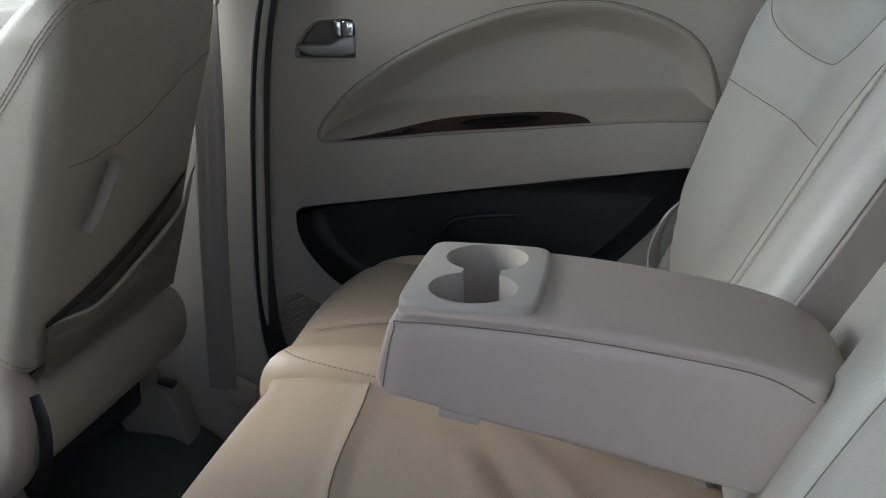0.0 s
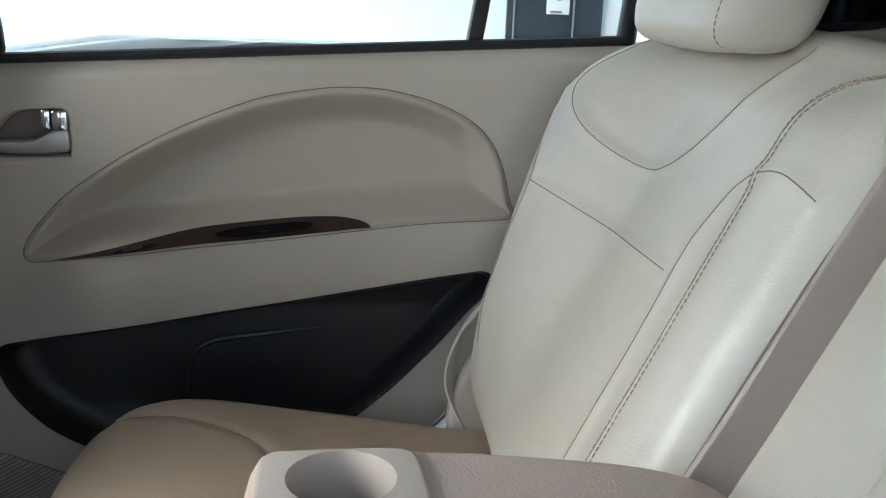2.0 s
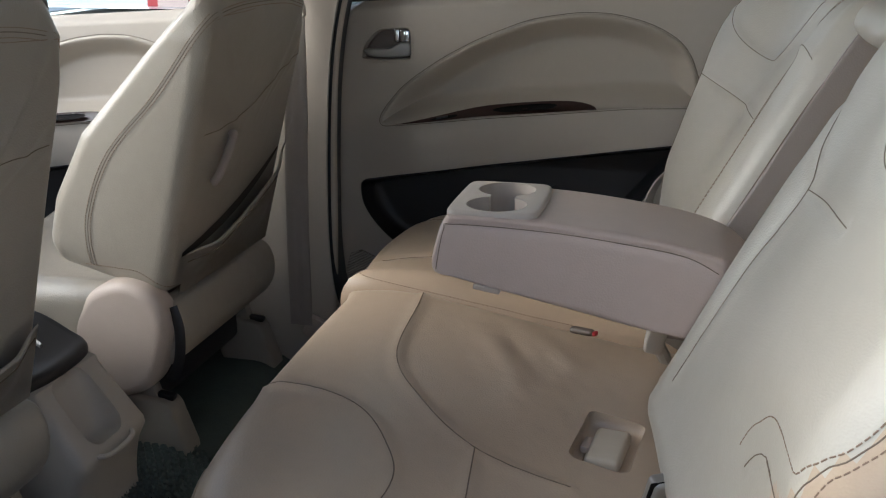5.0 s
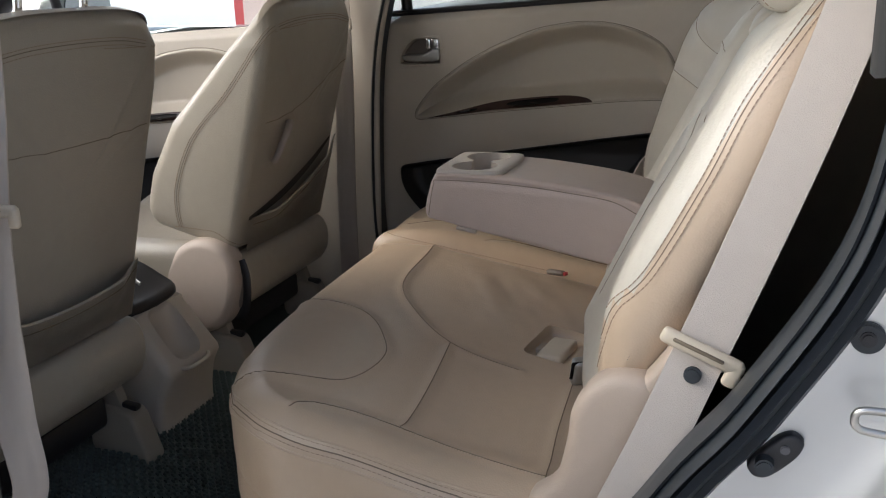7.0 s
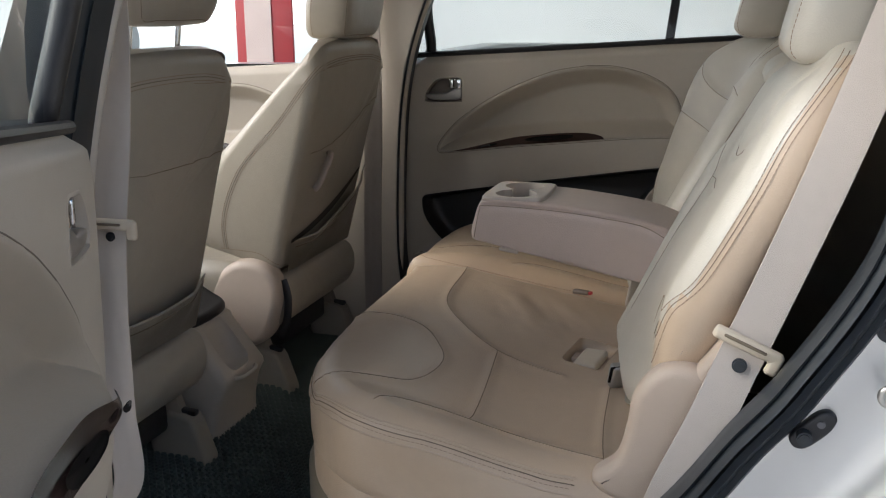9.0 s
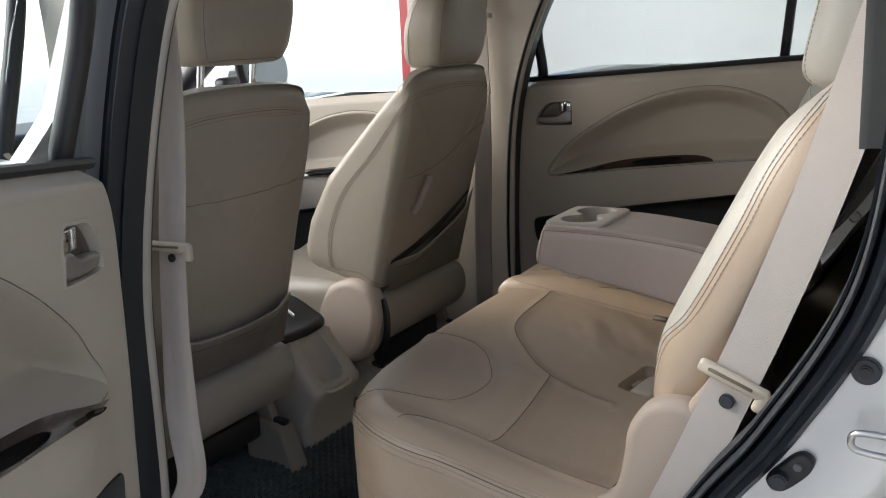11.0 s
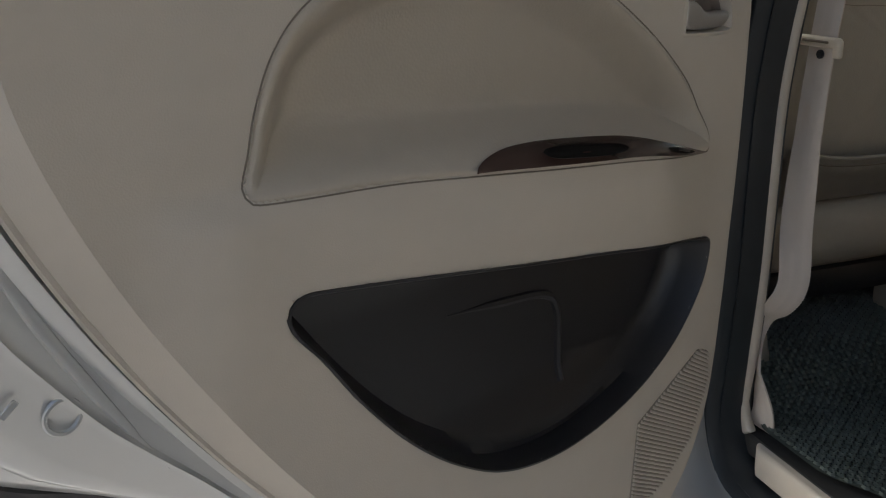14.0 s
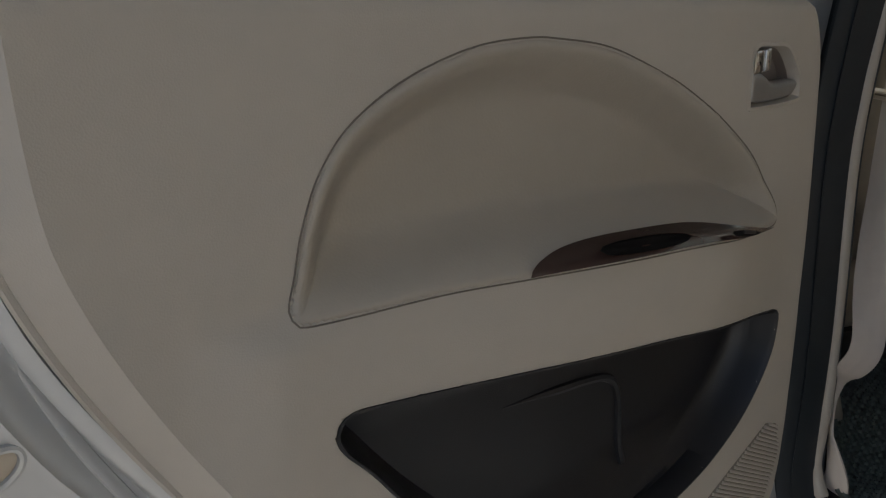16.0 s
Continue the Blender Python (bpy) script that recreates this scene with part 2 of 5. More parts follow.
def glass(name, tint, rough=0.0):
    m = bpy.data.materials.new(name)
    m.use_nodes = True
    t = m.node_tree
    for n in list(t.nodes):
        t.nodes.remove(n)
    outp = t.nodes.new("ShaderNodeOutputMaterial")
    clear = t.nodes.new("ShaderNodeBsdfTransparent")
    clear.inputs["Color"].default_value = (*tint, 1)
    shine = t.nodes.new("ShaderNodeBsdfGlossy")
    shine.inputs["Roughness"].default_value = 0.02
    mix = t.nodes.new("ShaderNodeMixShader")
    edge = t.nodes.new("ShaderNodeLayerWeight")
    power = t.nodes.new("ShaderNodeMath")
    power.operation, power.inputs[1].default_value = "POWER", 5.0
    gloss = t.nodes.new("ShaderNodeMath")
    gloss.operation, gloss.inputs[1].default_value, gloss.inputs[2].default_value = "MULTIPLY_ADD", 0.85, 0.05
    t.links.new(edge.outputs["Facing"], power.inputs[0])
    t.links.new(power.outputs[0], gloss.inputs[0])
    t.links.new(gloss.outputs[0], mix.inputs["Fac"])
    t.links.new(clear.outputs[0], mix.inputs[1])
    t.links.new(shine.outputs[0], mix.inputs[2])
    t.links.new(mix.outputs[0], outp.inputs["Surface"])
    return m


LEATHER = material("beige leather", (0.49, 0.374, 0.27), 0.31, spec=0.55, grain=0.18, grain_size=420, fold=0.12, fold_size=9, vary=0.07)
LEATHER_PALE = material("pale beige leather", (0.50, 0.462, 0.395), 0.38, grain=0.22, grain_size=420, fold=0.10, fold_size=7, vary=0.06)
SEAM = material("dark seam", (0.19, 0.145, 0.105), 0.8)
THREAD = material("brown thread", (0.27, 0.19, 0.135), 0.8)
PLASTIC = material("beige moulded plastic", (0.45, 0.402, 0.343), 0.55, grain=0.12, grain_size=700, vary=0.04)
PLASTIC_ROSE = material("worn beige vinyl", (0.47, 0.39, 0.33), 0.5, grain=0.2, grain_size=500, vary=0.06)
BLACK = material("black plastic", (0.013, 0.013, 0.016), 0.42, grain=0.1, grain_size=700, spec=0.5)
PIANO = material("dark brown gloss trim", (0.065, 0.038, 0.033), 0.22, coat=0.5)
RUBBER = material("grey rubber seal", (0.022, 0.028, 0.034), 0.4, vary=0.2, spec=0.5)
SILVER = material("silver car paint", (0.54, 0.54, 0.53), 0.32, metal=0.55, coat=0.6, vary=0.03)
CHROME = material("chrome", (0.75, 0.76, 0.78), 0.12, metal=1.0)
SATIN = material("satin silver plastic", (0.42, 0.41, 0.40), 0.34, metal=0.75)
WEBBING = material("cream seat belt webbing", (0.54, 0.475, 0.42), 0.75, grain=0.3, grain_size=900, vary=0.06)
CREAM = material("cream plastic", (0.58, 0.495, 0.385), 0.4)
MAT = material("dark green woven mat", (0.062, 0.082, 0.072), 0.6, grain=0.3, grain_size=300, vary=0.3)
DARK = material("dark carpet and shaded trim", (0.02, 0.02, 0.02), 0.9, vary=0.3)
STEEL = material("zinc plated steel", (0.55, 0.53, 0.50), 0.35, metal=1.0, vary=0.25)
LINER = material("grey headliner cloth", (0.50, 0.47, 0.42), 0.9, grain=0.2, grain_size=600)
GLASS = glass("window glass", (0.68, 0.755, 0.77))
GLASS_DARK = glass("privacy glass", (0.10, 0.12, 0.14))
VOID = material("deep black", (0.005, 0.004, 0.004), 0.7, spec=0.1)
CUP_SHADE = material("shaded handle cup plastic", (0.20, 0.165, 0.14), 0.5)
CUPBROWN = material("brown plastic", (0.13, 0.10, 0.08), 0.5)
LEATHERETTE = material("beige leatherette", (0.39, 0.343, 0.285), 0.5, grain=0.14, grain_size=330, vary=0.04)
WALLPAINT = material("white painted wall", (0.72, 0.72, 0.71), 0.7, vary=0.05, stain_size=0.6)
PAVING = material("pale floor tile", (0.44, 0.43, 0.42), 0.35, vary=0.1, stain_size=1.5)
RED = material("red paint", (0.45, 0.03, 0.035), 0.4)

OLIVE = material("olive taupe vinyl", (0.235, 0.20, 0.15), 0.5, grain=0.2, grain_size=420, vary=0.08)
TAUPE = material("taupe vinyl", (0.34, 0.285, 0.25), 0.5, grain=0.25, grain_size=420, vary=0.05)
ARMLEATHER = material("worn armrest leather", (0.53, 0.415, 0.35), 0.42, grain=0.25, grain_size=420, fold=0.05, fold_size=10, vary=0.06)
PLASTIC_CUP = material("pale smooth plastic", (0.48, 0.415, 0.355), 0.38, vary=0.04)
MIRROR = material("mirror glass", (0.4, 0.43, 0.47), 0.03, metal=1.0, vary=0.0)
PALEPINK = material("pale pink print", (0.75, 0.55, 0.50), 0.5, vary=0.15)
DARKGLASS = material("dark window pane", (0.03, 0.035, 0.045), 0.12, vary=0.3)

GROOVE_SHADE = material("painted groove shade", (0.17, 0.145, 0.12), 0.8)
GAP = material("shadow gap plastic", (0.24, 0.21, 0.18), 0.8)
# darker copy of the webbing: the pillar belt's shade is in its colour
WEBBING_SHADED = material("cream seat belt webbing with painted shade", (0.34, 0.30, 0.27), 0.75, grain=0.3, grain_size=900, vary=0.08)

TAN = material("tan moulded plastic", (0.445, 0.355, 0.285), 0.5, grain=0.15, grain_size=600, vary=0.05)
DARKSTEEL = material("dark steel", (0.13, 0.13, 0.14), 0.4, metal=0.8)
RAILPLASTIC = material("dull beige plastic", (0.27, 0.24, 0.20), 0.6, grain=0.12, grain_size=600)
MOUTH_SHADE = material("pocket mouth shade", (0.06, 0.05, 0.04), 0.8)
FRONTLEATHER = material("grey beige leather", (0.345, 0.305, 0.25), 0.32, grain=0.22, grain_size=420, fold=0.16, fold_size=9, vary=0.07)
# ---- ground and surroundings ----
def sheet(x0, x1, y0, y1, z, mat, name, n=2):
    bm = grid(lambda u, v: Vector((x0 + (x1 - x0) * u, y0 + (y1 - y0) * v, z)), n, n)
    return part(name, bm, mat, None, smooth_faces=False)


tagged(sheet(-300, 300, -300, 300, 0, PAVING, "ground"), "pale tiled forecourt under the car", "ground", kind="structure")
HAZE = bpy.data.materials.new("white hazy sky")
HAZE.use_nodes = True
HAZE.node_tree.nodes["Principled BSDF"].inputs["Base Color"].default_value = (0.8, 0.8, 0.8, 1)
HAZE.node_tree.nodes["Principled BSDF"].inputs["Emission Color"].default_value = (1.0, 0.985, 0.96, 1)
HAZE.node_tree.nodes["Principled BSDF"].inputs["Emission Strength"].default_value = 1.35
haze = part("backdrop", grid(lambda u, v: Vector((110 * math.cos(2 * math.pi * u), 110 * math.sin(2 * math.pi * u), 24 * v)), 72, 4, True), HAZE, None)
tagged(haze, "bright white hazy sky in the distance", "backdrop", kind="structure")
wall = part("wall_back", block(9.0, 0.2, 4.0, 0.01, 2, at=(2.8, 3.6, 2.0)), WALLPAINT, None)
tagged(wall, "plain white painted building wall beside the car", "wall", kind="structure")

# unseen canopy, added to keep sky light off the wall and car
canopy = part("ceiling_unseen_canopy", block(12.4, 4.9, 0.2, 0.02, 2, at=(3.7, 1.15, 3.6)), WALLPAINT, None)
tagged(canopy, "unseen white canopy added to shade the car and wall", "canopy", kind="structure")

# two unseen walls, added to block horizon light from the near side and rear
side_blocker = part("wall_side_unseen", block(9.2, 0.2, 4.0, 0.01, 2, at=(5.4, -6.2, 2.0)), WALLPAINT, None)
tagged(side_blocker, "unseen white wall added to block low light from the open side", "wall", kind="structure")
end_blocker = part("wall_end_unseen", block(0.2, 9.6, 4.0, 0.01, 2, at=(9.9, -1.3, 2.0)), WALLPAINT, None)
tagged(end_blocker, "unseen white wall added to block low light from behind", "wall", kind="structure")

# ---- door opening of the body: (x, z) round the rear side door ----
def door_opening(pillar, foot):
    """The edge of the opening; foot gives its sill, pillar its front upright up to the roof."""
    return curve([(0.605, 1.36), (0.597, 1.15), (0.568, 0.966), (0.488, 0.812), (0.43, 0.731), (0.372, 0.643), (0.28, 0.53), *foot, *pillar, (-0.1, 1.47), (0.3, 1.47), (0.53, 1.45)], 200, True)


OPENING = {-1: door_opening([(-0.470, 0.80), (-0.456, 0.92), (-0.432, 1.03), (-0.395, 1.16), (-0.348, 1.285), (-0.275, 1.41)],
                            [(0.19, 0.42), (0.09, 0.31), (-0.05, 0.22), (-0.22, 0.178), (-0.39, 0.168), (-0.46, 0.195), (-0.495, 0.275), (-0.488, 0.39), (-0.476, 0.55)]),
           1: door_opening([(-0.472, 0.80), (-0.455, 1.0), (-0.42, 1.15), (-0.36, 1.30), (-0.28, 1.42)],
                           [(0.17, 0.44), (0.02, 0.38), (-0.20, 0.36), (-0.38, 0.365), (-0.45, 0.42), (-0.475, 0.55)])}


def outline_normals(o):
    t = np.roll(o, -1, 0) - np.roll(o, 1, 0)
    n = np.stack([t[:, 1], -t[:, 0]], 1) / (np.linalg.norm(t, axis=1, keepdims=True) + 1e-9)
    area = (o[:, 0] * np.roll(o[:, 1], -1) - np.roll(o[:, 0], -1) * o[:, 1]).sum()
    return n if area > 0 else -n


def rim(profile, side):
    """A profile of (out from the opening's edge, y) swept round the door opening; side -1 left, 1 right."""
    nrm = outline_normals(OPENING[side])
    slim = lambda o, n: (0.03 + (o - 0.03) * 0.22 if o > 0.03 and n[0] < -0.3 else o) if o > 0 else o * (0.45 if n[0] > 0.2 else 0.45 if n[0] < -0.5 and side < 0 else 0.4)
    # the body leans in above the waist line
    lean = lambda y, z: min(y, float(np.interp(z, [0.98, 1.12, 1.47], [0.90, 0.79, 0.735])))
    rings = [[Vector((p[0] + n[0] * slim(o, n), side * lean(y, p[1]), p[1] + n[1] * slim(o, n))) for p, n in zip(OPENING[side], nrm)] for o, y in profile]
    return rings_mesh(rings, cap=False)


SEALS = [
    [(0.030, 0.690), (0.033, 0.708), (0.027, 0.722), (0.020, 0.718), (0.017, 0.698)],
    [(0.018, 0.692), (0.019, 0.722), (0.012, 0.736), (0.005, 0.732), (0.001, 0.700)],
    [(0.001, 0.698), (0.000, 0.736), (-0.007, 0.748), (-0.014, 0.738), (-0.016, 0.698)],
    [(-0.014, 0.700), (-0.018, 0.722), (-0.025, 0.724), (-0.028, 0.70), (-0.024, 0.668), (-0.012, 0.658)],
]
for side, nm in ((-1, "left"), (1, "right")):
    body_side = thing("wall_" + nm, "silver painted car body side round the rear door opening", "car body", kind="structure")
    part("jamb", rim([(-0.004, 0.66), (0.004, 0.690), (0.03, 0.697), (0.06, 0.697), (0.10, 0.700), (0.13, 0.706), (0.15, 0.722), (0.162, 0.77), (0.168, 0.835), (0.176, 0.858), (0.19, 0.868), (0.23, 0.875), (0.30, 0.88)], side), SILVER, body_side)
    for s in SEALS:
        part("door_seal", rim(s, side), RUBBER, body_side, "dark grey ribbed rubber door seal")
    # pillar trim and lower side trim inside
    y = 0.690 * side
    out = curve([(-0.482, 0.30), (-0.466, 0.42), (-0.458, 0.60), (-0.452, 0.82), *([(-0.428, 0.98), (-0.386, 1.14), (-0.338, 1.27), (-0.265, 1.41)] if side < 0 else [(-0.438, 1.0), (-0.40, 1.16), (-0.34, 1.30), (-0.27, 1.43)]), (-0.30, 1.50), (-0.45, 1.50), (-0.60, 1.45), (-0.605, 1.2), (-0.61, 0.9), (-0.66, 0.62), (-0.74, 0.50), (-0.74, 0.24), (-0.475, 0.24)], 120, True)
    part("pillar_trim", prism(out, 0.666 * side, 0.684 * side, lambda a, b, h: Vector((a, h, b)), 0.008, 4), PLASTIC, body_side, "beige moulded centre pillar trim")
    strip = [(p, n) for p, n in zip(OPENING[side], outline_normals(OPENING[side])) if n[0] < -0.6]
    part("pillar_gasket", rings_mesh([[Vector((p[0] + n[0] * o, side * yy, p[1] + n[1] * o)) for p, n in strip] for o, yy in ((0.026, 0.695), (0.030, 0.716), (0.036, 0.722), (0.042, 0.712), (0.0435, 0.722), (0.0415, 0.700))], cap=False, closed=False), RUBBER, body_side, "black ribbed pillar gasket")
    part("sill_plate", prism([(-0.44, 0.640), (-0.30, 0.636), (0.02, 0.630), (0.10, 0.640), (0.10, 0.690), (-0.2, 0.694), (-0.42, 0.694), (-0.44, 0.68)], 0.19, 0.246, lambda a, b, h: Vector((a, b * side, h)), 0.008, 3), PLASTIC, body_side, "beige sill plate")
    # quarter behind the rear door
    q = [(0.22, 0.235), (0.22, 0.46), (0.36, 0.61), (0.44, 0.72), (0.50, 0.81), (0.57, 0.95), (0.60, 1.12), (1.9, 1.16), (1.95, 0.9), (1.9, 0.235)]
    # left trims are near-black, shade put into their colour; right ones stay beige
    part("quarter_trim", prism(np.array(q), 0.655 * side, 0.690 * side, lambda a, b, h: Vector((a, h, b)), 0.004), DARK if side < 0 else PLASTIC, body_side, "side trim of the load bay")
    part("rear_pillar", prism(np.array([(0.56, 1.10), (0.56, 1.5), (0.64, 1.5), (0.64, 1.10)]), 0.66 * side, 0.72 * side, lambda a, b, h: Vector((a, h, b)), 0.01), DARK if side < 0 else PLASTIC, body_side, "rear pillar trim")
    sill = [(0.64, 1.168), (0.72, 1.172), (0.78, 1.177), (0.83, 1.189), (0.875, 1.214), (0.93, 1.26), (0.99, 1.33), (1.03, 1.42)]
    part("quarter_pane", prism(np.array([(0.64, 1.48), *sill, (1.04, 1.48)]), 0.700 * side, 0.704 * side, lambda a, b, h: Vector((a, h, b)), 0.0005, 1), GLASS_DARK, body_side, "dark tinted rear quarter glass")
    part("quarter_gasket", tube([(a, 0.692 * side, b) for a, b in sill], 0.0085, 8, 40), BLACK, body_side, "black rubber quarter glass seal")
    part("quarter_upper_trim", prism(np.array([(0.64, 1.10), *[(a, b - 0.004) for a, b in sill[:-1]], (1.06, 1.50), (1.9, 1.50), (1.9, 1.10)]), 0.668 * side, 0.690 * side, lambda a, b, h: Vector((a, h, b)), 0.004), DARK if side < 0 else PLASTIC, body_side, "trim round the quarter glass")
    part("roof_rail", block(3.5, 0.10, 0.12, 0.03, 3, at=(0.2, 0.66 * side, 1.53)), LINER, body_side)
    part("windscreen_pillar", tube([(-1.02, 0.66 * side, 1.50), (-1.45, 0.74 * side, 1.30), (-1.85, 0.80 * side, 1.04)], 0.04, 10, 20), BLACK, body_side)
    part("lower_panel", block(1.3, 0.06, 0.30, 0.02, 2, at=(-1.32, 0.84 * side, 0.24)), SILVER, body_side)

rear_glass = part("window_tail", block(0.01, 1.3, 0.34, 0.002, 1, at=(1.94, 0, 1.40)), GLASS_DARK, None)
tagged(rear_glass, "dark tinted tailgate window", "window", kind="structure")

# fittings on the left jamb
jamb_fit = thing("latch_striker", "zinc plated door striker loop on the silver jamb", "striker")
part("loop", tube([(0.614, -0.733, 0.822), (0.580, -0.734, 0.823), (0.571, -0.734, 0.820), (0.569, -0.734, 0.813), (0.572, -0.734, 0.806), (0.582, -0.734, 0.803), (0.614, -0.733, 0.800)], 0.0036, 10, 40), STEEL, jamb_fit)
part("plate", block(0.007, 0.045, 0.060, 0.002, 2, at=(0.616, -0.718, 0.808), turn=(0, 8, 0)), STEEL, jamb_fit)
part("bolt_head", disc(0.007, 0.006, (0.611, -0.708, 0.790), (0, 90, 0), 6), STEEL, jamb_fit)
sw = thing("door_switch", "black courtesy light switch in an oval plate on the jamb", "switch")
cap = [(0.485, 0.744), (0.490, 0.732), (0.502, 0.731), (0.516, 0.742), (0.529, 0.757), (0.533, 0.770), (0.524, 0.778), (0.512, 0.774), (0.498, 0.760)]
part("plate", prism(curve(cap, 60, True), -0.690, -0.708, lambda a, b, h: Vector((a, h, b)), 0.004), BLACK, sw)
part("plunger", disc(0.0085, 0.020, (0.500, -0.712, 0.748), (90, 0, 0)), RUBBER, sw)
part("screw", disc(0.0045, 0.005, (0.517, -0.708, 0.763), (90, 0, 0), 20, 0.001), DARKSTEEL, sw)
plug = thing("body_plug", "round dark rubber plug in the silver jamb", "plug")
part("flange", disc(0.0145, 0.008, (0.577, -0.700, 0.876), (90, 0, 0)), RUBBER, plug)
part("core", disc(0.007, 0.012, (0.577, -0.702, 0.876), (90, 0, 0)), BLACK, plug)

# ---- cabin shell ----
tagged(part("floor", block(3.9, 1.36, 0.04, 0.005, 1, at=(0.05, 0, 0.228)), DARK, None), "dark carpeted car floor", "floor", kind="structure")
tagged(part("ceiling", block(3.3, 1.36, 0.04, 0.01, 2, at=(0.65, 0, 1.56)), LINER, None), "grey cloth car headliner", "ceiling", kind="structure")
roof_line = [(-1.05, -0.66), (-1.05, 0.0), (-1.05, 0.66), (-0.6, 0.71), (0.6, 0.72), (1.7, 0.68), (2.2, 0.6), (2.25, 0.0), (2.2, -0.6), (1.7, -0.68), (0.6, -0.72), (-0.6, -0.71)]
tagged(part("roof", pillow(roof_line, lambda a, b: 1.645 - 0.05 * b * b - 0.012 * (a - 0.6) ** 2, lambda a, b: 1.592, 0.012, lambda a, b, h: Vector((a, b, h)), 90, 10), SILVER, None), "silver painted car roof", "roof", kind="structure")
tagged(part("wall_tail", block(0.06, 1.4, 1.0, 0.01, 2, at=(1.95, 0, 0.75)), DARK, None), "dark tailgate trim behind the load bay", "tailgate", kind="structure")
tagged(part("wall_bulkhead", block(0.06, 1.5, 0.7, 0.01, 2, at=(-1.95, 0, 0.65)), DARK, None), "dark bulkhead under the windscreen", "bulkhead", kind="structure")
dash = thing("dashboard", "dark dashboard top under the windscreen", "dashboard")
part("top", pillow([(-1.92, -0.7), (-1.92, 0.0), (-1.92, 0.7), (-1.7, 0.72), (-1.5, 0.68), (-1.47, 0.3), (-1.5, 0.0), (-1.47, -0.3), (-1.5, -0.68), (-1.7, -0.72)], lambda a, b: 1.02, lambda a, b: 0.62, 0.05, lambda a, b, h: Vector((a, b, h)), 80, 8), BLACK, dash)
tail_row = thing("third_row_seat", "dark folded third row seat behind the bench", "car seat")
part("cushion", pillow([(0.85, -0.6), (0.8, 0.0), (0.85, 0.6), (1.1, 0.62), (1.35, 0.6), (1.38, 0.0), (1.35, -0.6), (1.1, -0.62)], lambda a, b: 0.60, lambda a, b: 0.33, 0.05, lambda a, b, h: Vector((a, b, h)), 80, 8), DARK, tail_row)

# woven floor mat with its cells
mat = thing("floor_mat", "dark green honeycomb rubber floor mat", "mat")


def mat_top(x):
    """The floor falls from under the front seats into the rear footwell."""
    return 0.333 - 0.072 * smooth(x, -0.62, -0.46)


part("base", grid(lambda u, v: Vector((-0.95 + 1.07 * u, (-0.60 - 0.062 * smooth(-0.95 + 1.07 * u, -0.56, -0.44) + 0.05 * smooth(-0.95 + 1.07 * u, -0.32, -0.18)) * (1 - v) + 0.62 * v, mat_top(-0.95 + 1.07 * u))), 90, 30), MAT, mat)
vs, fs = [], []
pitch = 0.0165
for j in range(76):
    for i in range(63):
        cx, cy = -0.93 + pitch * (i + 0.5 * (j % 2)), -0.66 + j * pitch * 0.60 * 1.15
        if cy > 0.2 or cy < -0.60 - 0.055 * smooth(cx, -0.56, -0.44) + 0.05 * smooth(cx, -0.32, -0.18):
            continue
        low = mat_top(cx) - 0.333
        k = len(vs)
        for rr, zz in ((0.0088, 0.3325), (0.0066, 0.3382), (0.0042, 0.3345)):
            for q in range(6):
                a = math.pi / 3 * q
                vs.append((cx + rr * math.cos(a), cy + rr * 0.72 * math.sin(a), zz + low))
        for r0 in (0, 6):
            for q in range(6):
                fs.append((k + r0 + q, k + r0 + (q + 1) % 6, k + r0 + 6 + (q + 1) % 6, k + r0 + 6 + q))
        fs.append(tuple(k + 12 + q for q in range(6)))
me = bpy.data.meshes.new("weave")
me.from_pydata(vs, [], fs)
me.materials.append(MAT)
weave = new("weave", me)
weave.parent = mat
tagged(weave, kind="stuff")

# ---- doors ----
def door_ledge(x):
    return 0.842 + 0.090 * (x + 0.375) - 0.012 * (1 - smooth(x, -0.36, -0.12)) - 0.026 * smooth(x, 0.05, 0.345)


DOOR_REAR = curve([(0.478, 1.16), (0.482, 1.06), (0.468, 0.967), (0.417, 0.852), (0.336, 0.722), (0.233, 0.590), (0.12, 0.480), (0.0, 0.39), (-0.12, 0.315), (-0.20, 0.27)], 80)
DOOR_FRONT = curve([(-0.405, 1.093), (-0.44, 1.084), (-0.468, 1.058), (-0.484, 1.02), (-0.492, 0.96), (-0.505, 0.75), (-0.505, 0.485), (-0.473, 0.376), (-0.432, 0.327), (-0.376, 0.28), (-0.36, 0.27)], 80)


def rear_x(z):
    return float(np.interp(z, DOOR_REAR[::-1, 1], DOOR_REAR[::-1, 0]))


def front_x(z):
    return float(np.interp(z, DOOR_FRONT[::-1, 1], DOOR_FRONT[::-1, 0]))


POD = curve([(-0.374, 0.840), (-0.370, 0.858), (-0.352, 0.884), (-0.316, 0.922), (-0.254, 0.966), (-0.200, 0.997), (-0.148, 1.022), (-0.060, 1.055), (0.010, 1.068), (0.055, 1.072), (0.115, 1.069), (0.182, 1.052), (0.233, 1.026), (0.262, 0.995), (0.279, 0.957), (0.2870, 0.925), (0.2925, 0.908), (0.2950, 0.900), (0.2920, 0.8935), (0.284, 0.8915), (0.24, 0.8900), (0.16, 0.8875), (0.08, 0.881), (-0.05, 0.869), (-0.15, 0.859), (-0.25, 0.8465), (-0.345, 0.833), (-0.366, 0.832)], 260, True)
